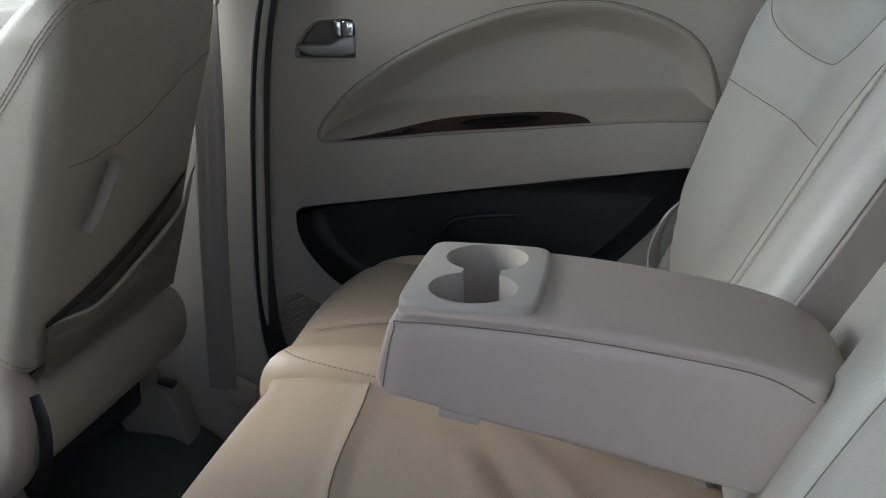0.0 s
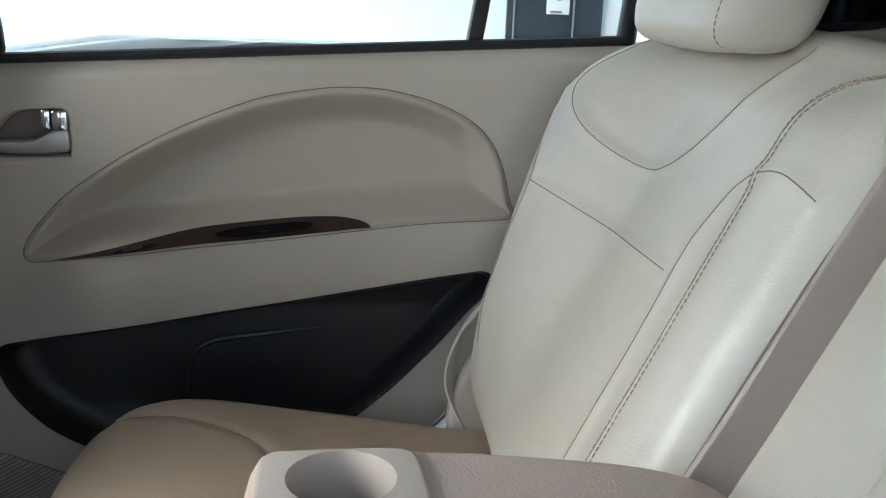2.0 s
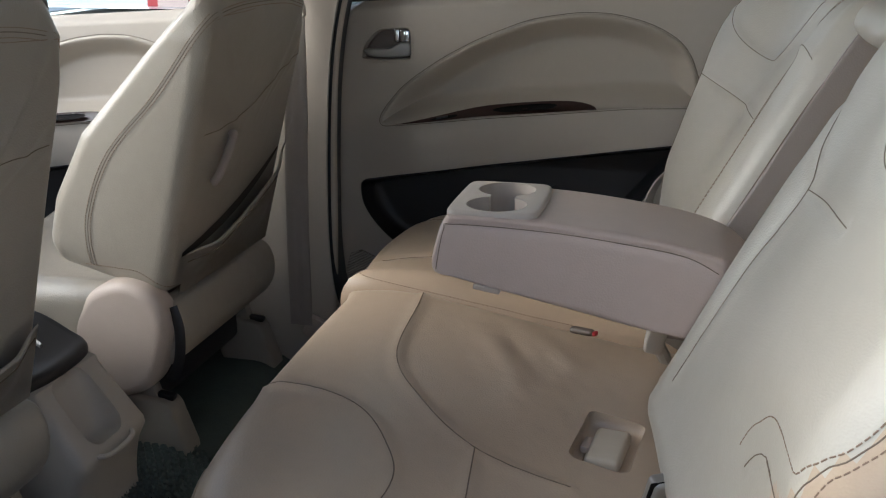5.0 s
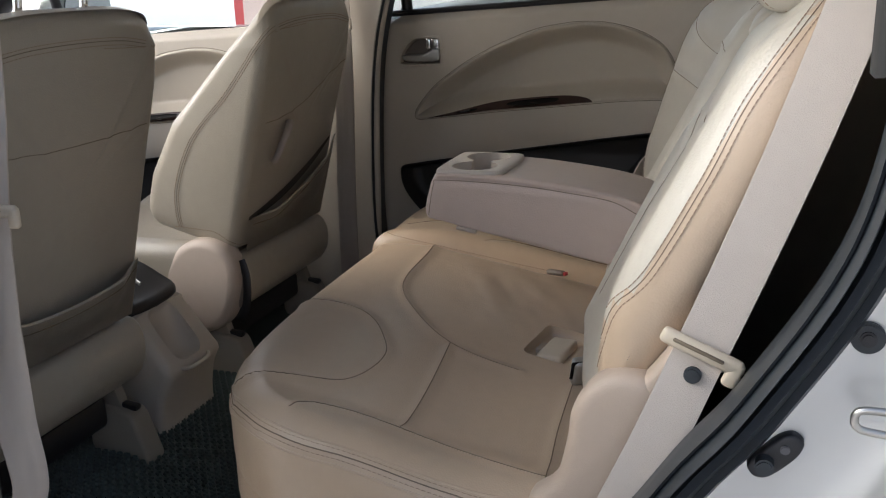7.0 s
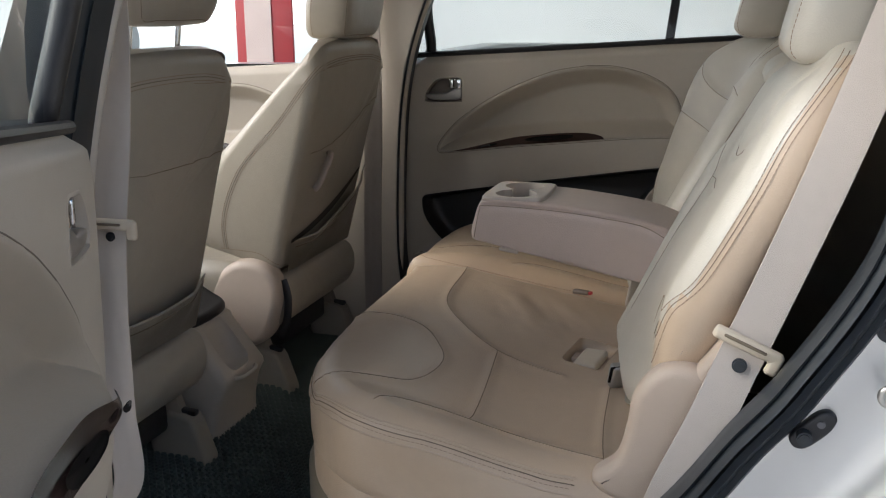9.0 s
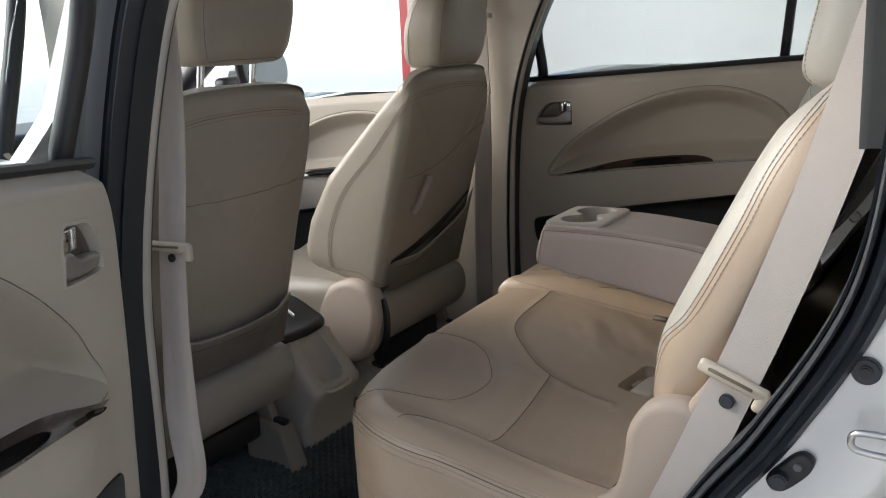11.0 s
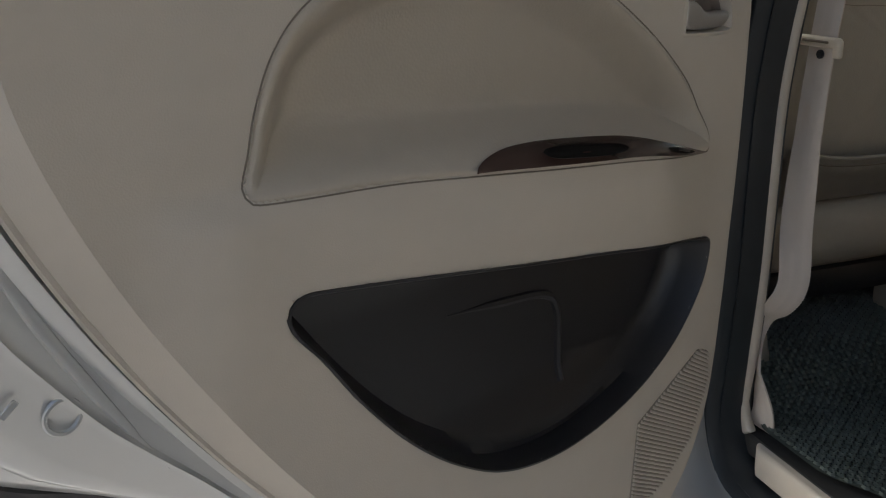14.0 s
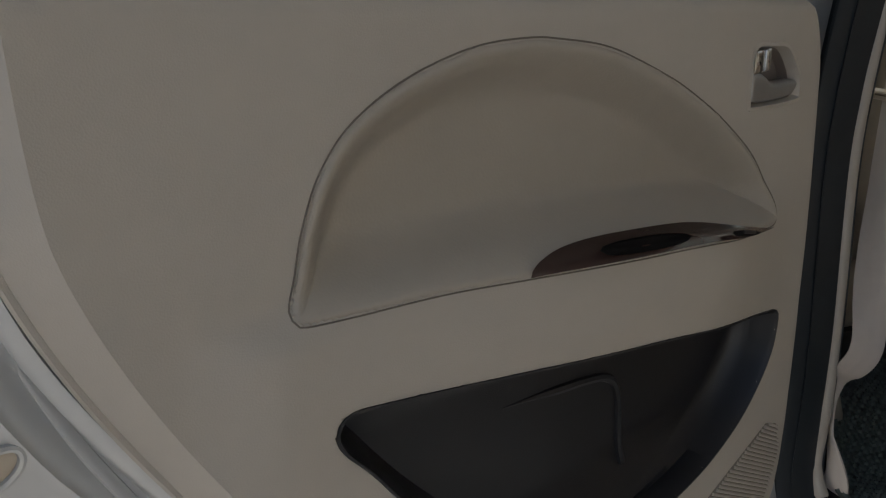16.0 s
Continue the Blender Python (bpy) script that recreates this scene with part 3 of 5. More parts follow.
POCKET = curve([(-0.424, 0.694), (-0.417, 0.650), (-0.385, 0.603), (-0.342, 0.566), (-0.277, 0.535), (-0.193, 0.516), (-0.105, 0.514), (-0.020, 0.532), (0.055, 0.572), (0.122, 0.625), (0.186, 0.692), (0.232, 0.749), (0.261, 0.781), (0.269, 0.800), (0.257, 0.816), (0.215, 0.813), (0.06, 0.791), (-0.12, 0.764), (-0.27, 0.738), (-0.385, 0.716), (-0.414, 0.709)], 220, True)
HX, HZ = -0.356, 1.004
HANDLE = curve([(HX - 0.055, HZ - 0.024), (HX - 0.048, HZ - 0.002), (HX - 0.02, HZ + 0.026), (HX + 0.015, HZ + 0.031), (HX + 0.046, HZ + 0.030), (HX + 0.051, HZ + 0.0), (HX + 0.050, HZ - 0.026), (HX + 0.04, HZ - 0.032), (HX - 0.045, HZ - 0.033)], 90, True)


def inside(o, x, z):
    """Signed distance to an outline: positive inside."""
    d = o - np.array([x, z])
    k = math.sqrt((d * d).sum(1).min())
    p, q = o, np.roll(o, -1, 0)
    cross = ((p[:, 1] > z) != (q[:, 1] > z)) & (x < (q[:, 0] - p[:, 0]) * (z - p[:, 1]) / (q[:, 1] - p[:, 1] + 1e-12) + p[:, 0])
    return k if cross.sum() % 2 else -k


def door_form(x, z):
    """How far the trim stands into the cabin at a point of the door."""
    h = z - door_ledge(x)
    # the ledge thins out rearwards and ends as a soft fold behind the insert
    run = smooth(x, -0.45, -0.20) * (1 - 0.6 * smooth(x, -0.10, 0.31)) * (1 - smooth(x, 0.30, 0.385))
    below = smooth(h, -0.30, -0.012) ** 1.6
    above = 1 - smooth(h, -0.001, 0.055 - 0.025 * smooth(x, 0.22, 0.31))
    return 0.045 * run * (below if h < 0 else above) + 0.012


def pod_form(x, z):
    h = z - door_ledge(x)
    run = smooth(x, -0.44, -0.20) * (1 - 0.6 * smooth(x, -0.10, 0.31)) * (1 - smooth(x, 0.22, 0.36))
    return -0.022 + 0.070 * run * (1 - smooth(h, -0.004, 0.060)) ** 1.6


TRIM_Y = 0.752


def insert_form(x, z):
    """The padded insert: a soft roll at its rim, hollow in the middle, a ledge along its foot."""
    d = max(0.0, inside(POD, x, z))
    k = smooth(d, 0.004, 0.052)
    lift = float(np.interp(d, [0.0, 0.001, 0.003, 0.006, 0.010, 0.018, 0.035], [-0.008, -0.003, 0.001, 0.003, 0.0033, 0.002, 0.0]))
    return (1 - k) * door_form(x, z) + k * pod_form(x, z) + lift


def insert_mesh():
    lo, hi = POD[:, 0].min() + 0.0004, POD[:, 0].max() - 0.0004
    nxt = np.roll(POD, -1, 0)

    def span(x):
        zs = []
        for (xa, za), (xb, zb) in zip(POD, nxt):
            if (xa > x) != (xb > x):
                zs.append(za + (zb - za) * (x - xa) / (xb - xa))
        return min(zs), max(zs)

    cols = [(x, *span(x)) for x in [lo + (hi - lo) * (0.5 - 0.5 * math.cos(math.pi * k / 179)) for k in range(180)]]

    def point(u, v):
        x, a, b = cols[int(round(u * 179))]
        w = 0.5 - 0.5 * math.cos(math.pi * v)
        z = a + (b - a) * (0.5 * v + 0.5 * w)
        return Vector((x, TRIM_Y - insert_form(x, z), z))

    return grid(point, 180, 64)


def inset(outline, ds):
    """Outlines stepped inwards by the given distances."""
    out, o, done = [], outline.copy(), 0.0
    for d in ds:
        k = max(1, int((d - done) / 0.001)) if d > done else 0
        for _ in range(k):
            n = outline_normals(o)
            for _ in range(3):
                n = 0.25 * np.roll(n, 1, 0) + 0.5 * n + 0.25 * np.roll(n, -1, 0)
            o = o - n * ((d - done) / k)
            o = 0.1 * np.roll(o, 1, 0) + 0.8 * o + 0.1 * np.roll(o, -1, 0)
        done = max(done, d)
        out.append(o.copy())
    return out


def patch(outline, steps, inner, nr=18):
    """A panel set into the trim: steps of (inset, depth) at the rim, then inner(x, z) towards the middle."""
    rings = []
    for o, (d, n) in zip(inset(outline, [s[0] for s in steps]), steps):
        rings.append([Vector((x, TRIM_Y - n(x, z), z)) for x, z in o])
    last = inset(outline, [steps[-1][0]])[0]
    c = last.mean(0)
    for i in range(1, nr):
        k = 1 - i / nr
        rings.append([Vector((x, TRIM_Y - inner(x, z), z)) for x, z in c + (last - c) * k])
    bm = rings_mesh(rings, cap=False)
    bm.verts.ensure_lookup_table()
    last = bm.verts[-len(outline):]
    mid = bm.verts.new((c[0], TRIM_Y - inner(c[0], c[1]), c[1]))
    for i in range(len(last)):
        bm.faces.new((last[i], last[(i + 1) % len(last)], mid))
    return bm


def rear_door(name, label):
    """A rear door built shut on the right side, with trim, handle, pocket, glass and shell."""
    door = thing(name, label, "car door", "side doors")
    y0 = TRIM_Y

    def trim(u, v):
        z = 0.275 + (1.089 - 0.275) * v
        a, b = front_x(z), rear_x(z)
        k = u * 199
        x = a + (b - 0.025 - a) * k / 189 if k < 189 else b - 0.025 + 0.0025 * (k - 189)
        if v > 0.86:
            z += 0.056 * (x + 0.46) * smooth(v, 0.86, 1.0)
        n = door_form(x, z)
        n -= 0.035 * (1 - smooth(x - a, 0.0, 0.03)) + 0.034 * (1 - min(1.0, max(0.0, (b - x) / 0.025))) + 0.02 * (1 - smooth(z, 0.275, 0.31)) + 0.02 * smooth(v, 0.975, 1.0)
        n -= (0.04 + n) * smooth(inside(POD, x, z), 0.006, 0.016)
        n -= (0.085 + n) * smooth(inside(POCKET, x, z), 0.004, 0.016)
        n -= (0.05 + n) * smooth(inside(HANDLE, x, z), -0.003, 0.006)
        return Vector((x, y0 - n, z))

    part("trim_panel", grid(trim, 200, 170), PLASTIC, door)
    part("insert", insert_mesh(), LEATHERETTE, door, "padded half-moon leatherette insert")

    def deep(x, z):
        d = -0.040 + 0.022 * (1 - smooth(z, 0.515, 0.60)) + 0.012 * smooth(z, 0.74, 0.80)
        return d

    pocket = part("pocket", patch(POCKET, [(0.0, lambda x, z: door_form(x, z) - 0.004), (0.001, lambda x, z: door_form(x, z) + 0.0015), (0.003, lambda x, z: door_form(x, z) + 0.0015), (0.006, lambda x, z: door_form(x, z) - 0.004), (0.010, lambda x, z: 0.3 * door_form(x, z) - 0.02), (0.018, lambda x, z: deep(x, z) + 0.006)], deep, 26), BLACK, door, "black plastic map pocket")
    bead = [(0.02, 0.708), (-0.06, 0.700), (-0.125, 0.692), (-0.155, 0.680), (-0.168, 0.655), (-0.172, 0.62), (-0.175, 0.57)]
    part("pocket_bead", tube([(x, y0 - deep(x, z) + 0.0005, z) for x, z in curve(bead, 40)], [0.001 + 0.0045 * smooth(k, 0, 12) for k in range(40)], 8), BLACK, pocket, "rounded ridge in the pocket")
    # thin dark tube painting the shadow line round the insert
    part("insert_gap_shade", tube([(x, y0 - door_form(x, z) - 0.0001, z) for x, z in POD], 0.0008, 6, closed=True), GROOVE_SHADE, door)
    # switch plate on the ledge
    sw = curve([(-0.335, 0.0), (-0.25, 0.009), (-0.14, 0.019), (-0.03, 0.021), (0.035, 0.018), (0.072, 0.011), (0.087, 0.004), (0.089, 0.0)], 70)
    rows = []
    for v in (0.0, 0.25, 0.5, 0.75, 1.0):
        rows.append([Vector((x, y0 - max(insert_form(x, door_ledge(x) + 0.004 + w * v), insert_form(x, door_ledge(x) + 0.008)) * 0.5 - 0.5 * insert_form(x, door_ledge(x) + 0.004 + w * v) - 0.0075, door_ledge(x) + 0.004 + w * v)) for x, w in sw])
    bm = rings_mesh(rows, cap=False, closed=False)
    bmesh.ops.solidify(bm, geom=list(bm.faces), thickness=-0.004)
    plate = part("switch_plate", bm, PIANO, door, "dark glossy brown window switch plate")

    def ledge_point(x, w, lift):
        z = door_ledge(x) + 0.004 + w
        return Vector((x, y0 - max(insert_form(x, z), insert_form(x, door_ledge(x) + 0.008)) * 0.5 - 0.5 * insert_form(x, z) - 0.0147 - lift, z + lift * 0.8))

    # pull cup and switch recess: black patches on the plate, hollow shade painted
    grip = curve([(-0.120, 0.010), (-0.095, 0.0150), (-0.03, 0.0165), (0.005, 0.0145), (0.010, 0.0105), (-0.01, 0.0065), (-0.09, 0.0055)], 40, True)
    part("pull_cup", rings_mesh([[ledge_point(a, b, 0.002) for a, b in grip], [ledge_point(a, b, 0.0) for a, b in grip.mean(0) + (grip - grip.mean(0)) * 0.9], [ledge_point(a, b, -0.001) for a, b in grip.mean(0) + (grip - grip.mean(0)) * 0.1]], cap=False), VOID, plate, "flat black patch painting the pull cup's dark hollow")
    hole = curve([(-0.252, 0.004), (-0.232, 0.0075), (-0.205, 0.009), (-0.192, 0.008), (-0.196, 0.0045), (-0.225, 0.0025)], 30, True)
    part("switch_recess", rings_mesh([[ledge_point(a, b, 0.0015) for a, b in hole], [ledge_point(a, b, 0.0012) for a, b in hole.mean(0) + (hole - hole.mean(0)) * 0.1]], cap=False), VOID, plate)
    part("window_switch", tube([ledge_point(-0.236, 0.005, 0.0022), ledge_point(-0.212, 0.0068, 0.0022)], 0.0018, 8, flat=0.6), BLACK, plate, "small black window switch")
    # inner handle
    c = HANDLE.mean(0)
    prof = [(1.22, -0.003), (1.15, -0.0005), (1.07, 0.001), (1.01, 0.0008), (0.97, -0.004), (0.93, -0.012)]
    rings = [[Vector(((c + (p - c) * k)[0], y0 - 0.012 - n, (c + (p - c) * k)[1])) for p in HANDLE] for k, n in prof]
    bezel = part("handle_bezel", rings_mesh(rings, cap=False), PLASTIC, door, "rounded beige handle surround")
    rings = [[Vector(((c + (p - c) * k)[0], y0 - 0.012 - n, (c + (p - c) * k)[1])) for p in HANDLE] for k, n in ((0.95, -0.008), (0.9, -0.024), (0.6, -0.030), (0.2, -0.030))]
    bm = rings_mesh(rings, cap=False)
    bm.verts.ensure_lookup_table()
    bm.faces.new(bm.verts[-len(HANDLE):])
    # cup is darker than the beige trim, so its shade is in the colour
    part("handle_cup", bm, CUP_SHADE, bezel, "handle recess with its shade painted in brown")
    lever = curve([(HX - 0.050, HZ - 0.012), (HX + 0.0, HZ - 0.010), (HX + 0.018, HZ - 0.002), (HX + 0.03, HZ + 0.003), (HX + 0.047, HZ + 0.003), (HX + 0.048, HZ - 0.022), (HX + 0.03, HZ - 0.029), (HX - 0.02, HZ - 0.030), (HX - 0.045, HZ - 0.026)], 60, True)
    part("handle_lever", prism(lever, 0.760, 0.740, lambda a, b, h: Vector((a, h, b)), 0.005, 4), SATIN, bezel, "satin silver pull lever")
    part("lock_lever", block(0.012, 0.012, 0.026, 0.003, 2, at=(HX + 0.020, 0.745, HZ + 0.017)), CHROME, bezel, "chrome lock tab")
    part("lock_cap", block(0.020, 0.012, 0.026, 0.003, 2, at=(HX + 0.037, 0.746, HZ + 0.016)), CHROME, bezel, "chrome end cap")
    # speaker grille: rows of small ribs low at the front corner
    grille = part("speaker_grille", prism(np.array([(-0.284, 0.340), (-0.37, 0.362), (-0.432, 0.405), (-0.466, 0.488), (-0.452, 0.535), (-0.425, 0.545), (-0.355, 0.515), (-0.286, 0.485)]), 0.762, 0.7385, lambda a, b, h: Vector((a, h, b)), 0.001, 1), GAP, door, "perforated speaker grille")
    GR = np.array([(-0.284, 0.340), (-0.37, 0.362), (-0.432, 0.405), (-0.466, 0.488), (-0.452, 0.535), (-0.425, 0.545), (-0.355, 0.515), (-0.286, 0.485)])
    for d in np.arange(-0.24, 0.24, 0.0062):
        # ribs slope down to the front
        hits = []
        for t in np.linspace(-0.2, 0.2, 120):
            x, z = -0.35 + t * 0.88, 0.46 + d + t * 0.47
            if inside(GR, x, z) > 0:
                hits.append((x, z))
        if len(hits) > 4:
            (xa, za), (xb, zb) = hits[0], hits[-1]
            part("rib", tube([(xa, 0.7378, za), (xb, 0.7378, zb)], 0.0021, 6), PLASTIC, grille)
    # window line
    part("belt_seal", tube([(-0.445, 0.760, 1.094), (-0.1, 0.760, 1.113), (0.22, 0.760, 1.131), (0.455, 0.760, 1.144)], 0.0075, 8, 30), BLACK, door)
    part("window_post", block(0.022, 0.02, 0.46, 0.004, 2, at=(0.258, 0.752, 1.32), turn=(10, 7, 0)), BLACK, door)
    bm = grid(lambda u, v: Vector((-0.47 + 0.93 * u, 0.775 - 0.12 * v ** 2, 1.08 + 0.40 * v)), 8, 8)
    pane = part("window_pane", bm, GLASS, door, "clear tinted window glass")
    pane.visible_shadow = False
    frame_line = [(-0.412, 0.78, 1.09), (-0.402, 0.775, 1.112), (-0.396, 0.735, 1.270), (-0.29, 0.68, 1.46), (0.0, 0.66, 1.48), (0.35, 0.66, 1.47), (0.44, 0.70, 1.38), (0.452, 0.775, 1.13)]
    part("window_frame", tube(frame_line, 0.0145, 10, 60), BLACK, door)
    # outer shell with its shut faces
    lo = curve(np.concatenate([DOOR_REAR, DOOR_FRONT[::-1]])[::8], 160, True)
    nr = outline_normals(lo)
    for _ in range(3):
        nr = 0.25 * np.roll(nr, 1, 0) + 0.5 * nr + 0.25 * np.roll(nr, -1, 0)
    prof = [(-0.06, 0.860), (-0.03, 0.840), (-0.006, 0.800), (0.004, 0.792), (0.010, 0.795), (0.014, 0.802), (0.034, 0.804), (0.040, 0.800), (0.046, 0.804), (0.080, 0.812), (0.098, 0.822), (0.106, 0.836), (0.107, 0.848), (0.112, 0.852), (0.128, 0.868), (0.130, 0.878), (0.122, 0.886), (0.0, 0.893), (-0.2, 0.90)]

    def face_width(p, n):
        # the shut face is broad at the latch and runs out along the wheel arch
        if n[0] > 0.1:
            return float(np.interp(p[1], [0.27, 0.50, 0.58, 0.66, 0.74, 0.83, 1.2], [0.30, 0.34, 0.40, 0.58, 0.95, 1.15, 1.0]))
        return 0.32

    rings = []
    for o, y in prof:
        ring = []
        for p, n in zip(lo, nr):
            k = face_width(p, n) if o > 0.012 else 1.0
            ring.append(Vector((p[0] + n[0] * o * k, y, min(p[1] + n[1] * o * k, 1.125))))
        rings.append(ring)
    shell = part("outer_shell", rings_mesh(rings, cap=True), SILVER, door, "silver painted door shell")
    part("arch_seal", tube([(0.50, 0.884, 0.706), (0.476, 0.884, 0.688), (0.424, 0.884, 0.651), (0.315, 0.884, 0.598), (0.225, 0.884, 0.523), (0.12, 0.884, 0.43)], 0.013, 8, 30), BLACK, shell, "black wheel arch seal")
    part("arch_lip", tube([(0.50, 0.894, 0.682), (0.477, 0.894, 0.670), (0.384, 0.894, 0.627), (0.315, 0.894, 0.577), (0.263, 0.894, 0.525), (0.14, 0.894, 0.41)], 0.009, 8, 30), SILVER, shell, "silver wheel arch lip")
    part("arch_gasket", tube([(0.50, 0.899, 0.669), (0.479, 0.899, 0.658), (0.385, 0.899, 0.614), (0.325, 0.899, 0.566), (0.27, 0.899, 0.508), (0.15, 0.899, 0.395)], 0.006, 8, 30), RUBBER, shell, "grey rubber arch gasket")
    # shut-face fittings
    part("ridge", tube([(0.457, 0.8035, 0.893), (0.423, 0.8035, 0.819), (0.387, 0.8035, 0.753), (0.354, 0.8035, 0.698), (0.331, 0.804, 0.664)], [0.002 + 0.004 * math.sin(math.pi * min(1, k / 24)) ** 0.5 for k in range(30)], 8, 30, flat=0.6), SILVER, shell, "pressed ridge in the shut face")
    latch = curve([(0.462, 0.829), (0.466, 0.837), (0.481, 0.839), (0.50, 0.838), (0.519, 0.850), (0.523, 0.843), (0.504, 0.817), (0.482, 0.812), (0.467, 0.819)], 60, True)
    lat = part("latch_well", prism(latch, 0.815, 0.8035, lambda a, b, h: Vector((a, h, b)), 0.002, 2), CREAM, shell, "beige lined latch mouth")
    part("latch_rim", tube([(x, 0.803, z) for x, z in latch], 0.0032, 8, closed=True), SILVER, lat)
    part("latch_jaw", block(0.046, 0.007, 0.017, 0.002, 2, at=(0.503, 0.8015, 0.829), turn=(0, -52, 0)), VOID, lat)
    for x, z in ((0.506, 0.868), (0.519, 0.808), (0.505, 0.801)):
        sc = part("latch_screw", disc(0.0055, 0.005, (x, 0.803, z), (90, 0, 0), 20, 0.0015), STEEL, shell, "latch screw")
        part("screw_socket", disc(0.0024, 0.002, (x, 0.7995, z), (90, 0, 0), 6, 0), VOID, sc)
    slot = curve([(0.480, 0.753), (0.484, 0.756), (0.468, 0.772), (0.463, 0.771), (0.463, 0.766)], 30, True)
    lk = part("lock_slot", prism(slot, 0.812, 0.8025, lambda a, b, h: Vector((a, h, b)), 0.001, 1), VOID, shell, "child lock slot")
    part("lock_pin", disc(0.0042, 0.004, (0.4665, 0.8015, 0.7685), (90, 0, 0), 16, 0.001), CREAM, lk)
    part("dimple", tube([(0.412 + 0.0135 * math.cos(a), 0.8035, 0.742 + 0.0135 * math.sin(a)) for a in np.linspace(0, 2 * math.pi, 28)[:-1]], 0.0022, 6, closed=True), SILVER, shell, "round pressed dimple")
    txt = bpy.data.curves.new("lock_text", "FONT")
    txt.body, txt.size, txt.extrude = "LOCK", 0.0105, 0.0006
    tmp = new("lock_text", txt)
    bpy.context.view_layer.update()
    me = bpy.data.meshes.new_from_object(tmp.evaluated_get(bpy.context.evaluated_depsgraph_get()))
    bpy.data.objects.remove(tmp)
    bm = bmesh.new()
    bm.from_mesh(me)
    # read from inside the opened door: x runs backwards, rising towards the trim
    bmesh.ops.transform(bm, matrix=Matrix.Translation((0.4825, 0.8022, 0.7395)) @ Matrix.Rotation(radians(40), 4, "Y") @ Matrix(((-1, 0, 0, 0), (0, 0, 1, 0), (0, 1, 0, 0), (0, 0, 0, 1))), verts=bm.verts)
    part("lock_letters", bm, SILVER, shell, "embossed letters LOCK", smooth_faces=False)
    part("lock_arrow", block(0.016, 0.0015, 0.006, 0.001, 1, at=(0.449, 0.8025, 0.761), turn=(0, 40, 0)), SILVER, shell, "embossed arrow")
    part("trim_lip", tube([(x + 0.001, 0.7755, z) for x, z in DOOR_REAR[4:]], 0.004, 6), PLASTIC, shell)
    return door


far_door = rear_door("car_door", "closed rear car door with beige trim and half-moon insert")
OPEN = pose(-0.454, -0.963, 0.7033, 0, 0, -62.22) @ pose(0, 0, 0, -2.15) @ pose(0, 0, 0, 0, -1.83) @ Matrix.Translation((0.487, 0.932, -0.7))
near_door = tagged(copy_thing(far_door, OPEN @ Matrix.Diagonal((1, -1, 1, 1))), "rear car door standing wide open with beige trim")
for sgn in (1, -1):
    fd = tagged(copy_thing(far_door, Matrix.Translation((-1.07, 0, -0.06)) @ Matrix.Diagonal((1, sgn, 1, 1))), "closed front car door with beige trim beside the front seat")
    for ob in list(fd.children):
        if ob.name.startswith(("window_post", "belt_seal")):
            bpy.data.objects.remove(ob)

# ---- rear bench ----
def flat_place(a, b, h):
    return Vector((a, b, h))


def seams_on(bm, lines, way, owner_args, n=90, width=0.010, depth=0.004):
    """Presses seams into a form and returns the laid lines."""
    laid = [onto(bm, s, way, n) for s in lines]
    crease(bm, laid, width, depth)
    return [onto(bm, s, way, n, lift=0.0002) for s in lines]


def add_seams(owner, laid, r=0.00065):
    for ln in laid:
        if len(ln) > 2:
            part("seam", tube(ln, r, 5), SEAM, owner)


def bench_top(x, y):
    z = 0.655 - 0.055 * smooth(x, -0.12, 0.30)
    z += 0.012 * math.exp(-((x + 0.17) / 0.09) ** 2)
    z += 0.022 * smooth(-y, 0.48, 0.60)
    z -= 0.02 * math.exp(-((x - 0.12) / 0.14) ** 2 - ((y + 0.38) / 0.17) ** 2)
    # rumpled leather in the middle place
    m = math.exp(-((x - 0.10) / 0.13) ** 2 - ((y - 0.02) / 0.15) ** 2)
    z += m * (0.007 * noise.noise((x * 14 + y * 6, y * 8, 3.1)) + 0.0022 * noise.noise((x * 34 + y * 14, y * 18, 1.7)))
    return z


left_seat = thing("rear_seat", "beige leather rear bench with rumpled middle place", "car seat", "rear bench")
outl = [(-0.268, 0.17), (-0.270, -0.05), (-0.262, -0.25), (-0.234, -0.42), (-0.172, -0.545), (-0.085, -0.620), (0.05, -0.650), (0.17, -0.654), (0.26, -0.638), (0.31, -0.62), (0.34, -0.5), (0.345, -0.2), (0.34, 0.17), (0.30, 0.205), (0.0, 0.205), (-0.25, 0.205)]
SEAMS = [
    [(-0.23, -0.50), (-0.113, -0.476), (-0.048, -0.444), (-0.031, -0.355), (-0.053, -0.291), (-0.117, -0.22), (-0.25, -0.18)],
    [(-0.137, 0.20), (-0.127, 0.13), (-0.108, -0.065), (-0.045, -0.170), (0.036, -0.237), (0.15, -0.255)],
    [(0.036, -0.237), (0.065, -0.529)],
    [(-0.061, -0.585), (-0.032, -0.548), (0.065, -0.535), (0.264, -0.576)],
    [(0.268, -0.60), (0.245, -0.42), (0.236, -0.27)],
]
bm = pillow(outl, bench_top, lambda x, y: 0.52, 0.052, flat_place, 260, 60)
laid = seams_on(bm, [[(x, y, 0.66) for x, y in s] for s in SEAMS], (0, 0, -1), None)
# double stitched edge along the outboard side
edge = [(-0.248, -0.36, 0.7), (-0.200, -0.495, 0.7), (-0.13, -0.580, 0.7), (-0.05, -0.622, 0.7), (0.09, -0.638, 0.7), (0.18, -0.640, 0.7), (0.235, -0.632, 0.7)]
e1 = onto(bm, edge, (0, 0, -1), 130)
crease(bm, [e1], 0.006, 0.003)
e1 = onto(bm, edge, (0, 0, -1), 130, lift=0.0010)
bm.normal_update()
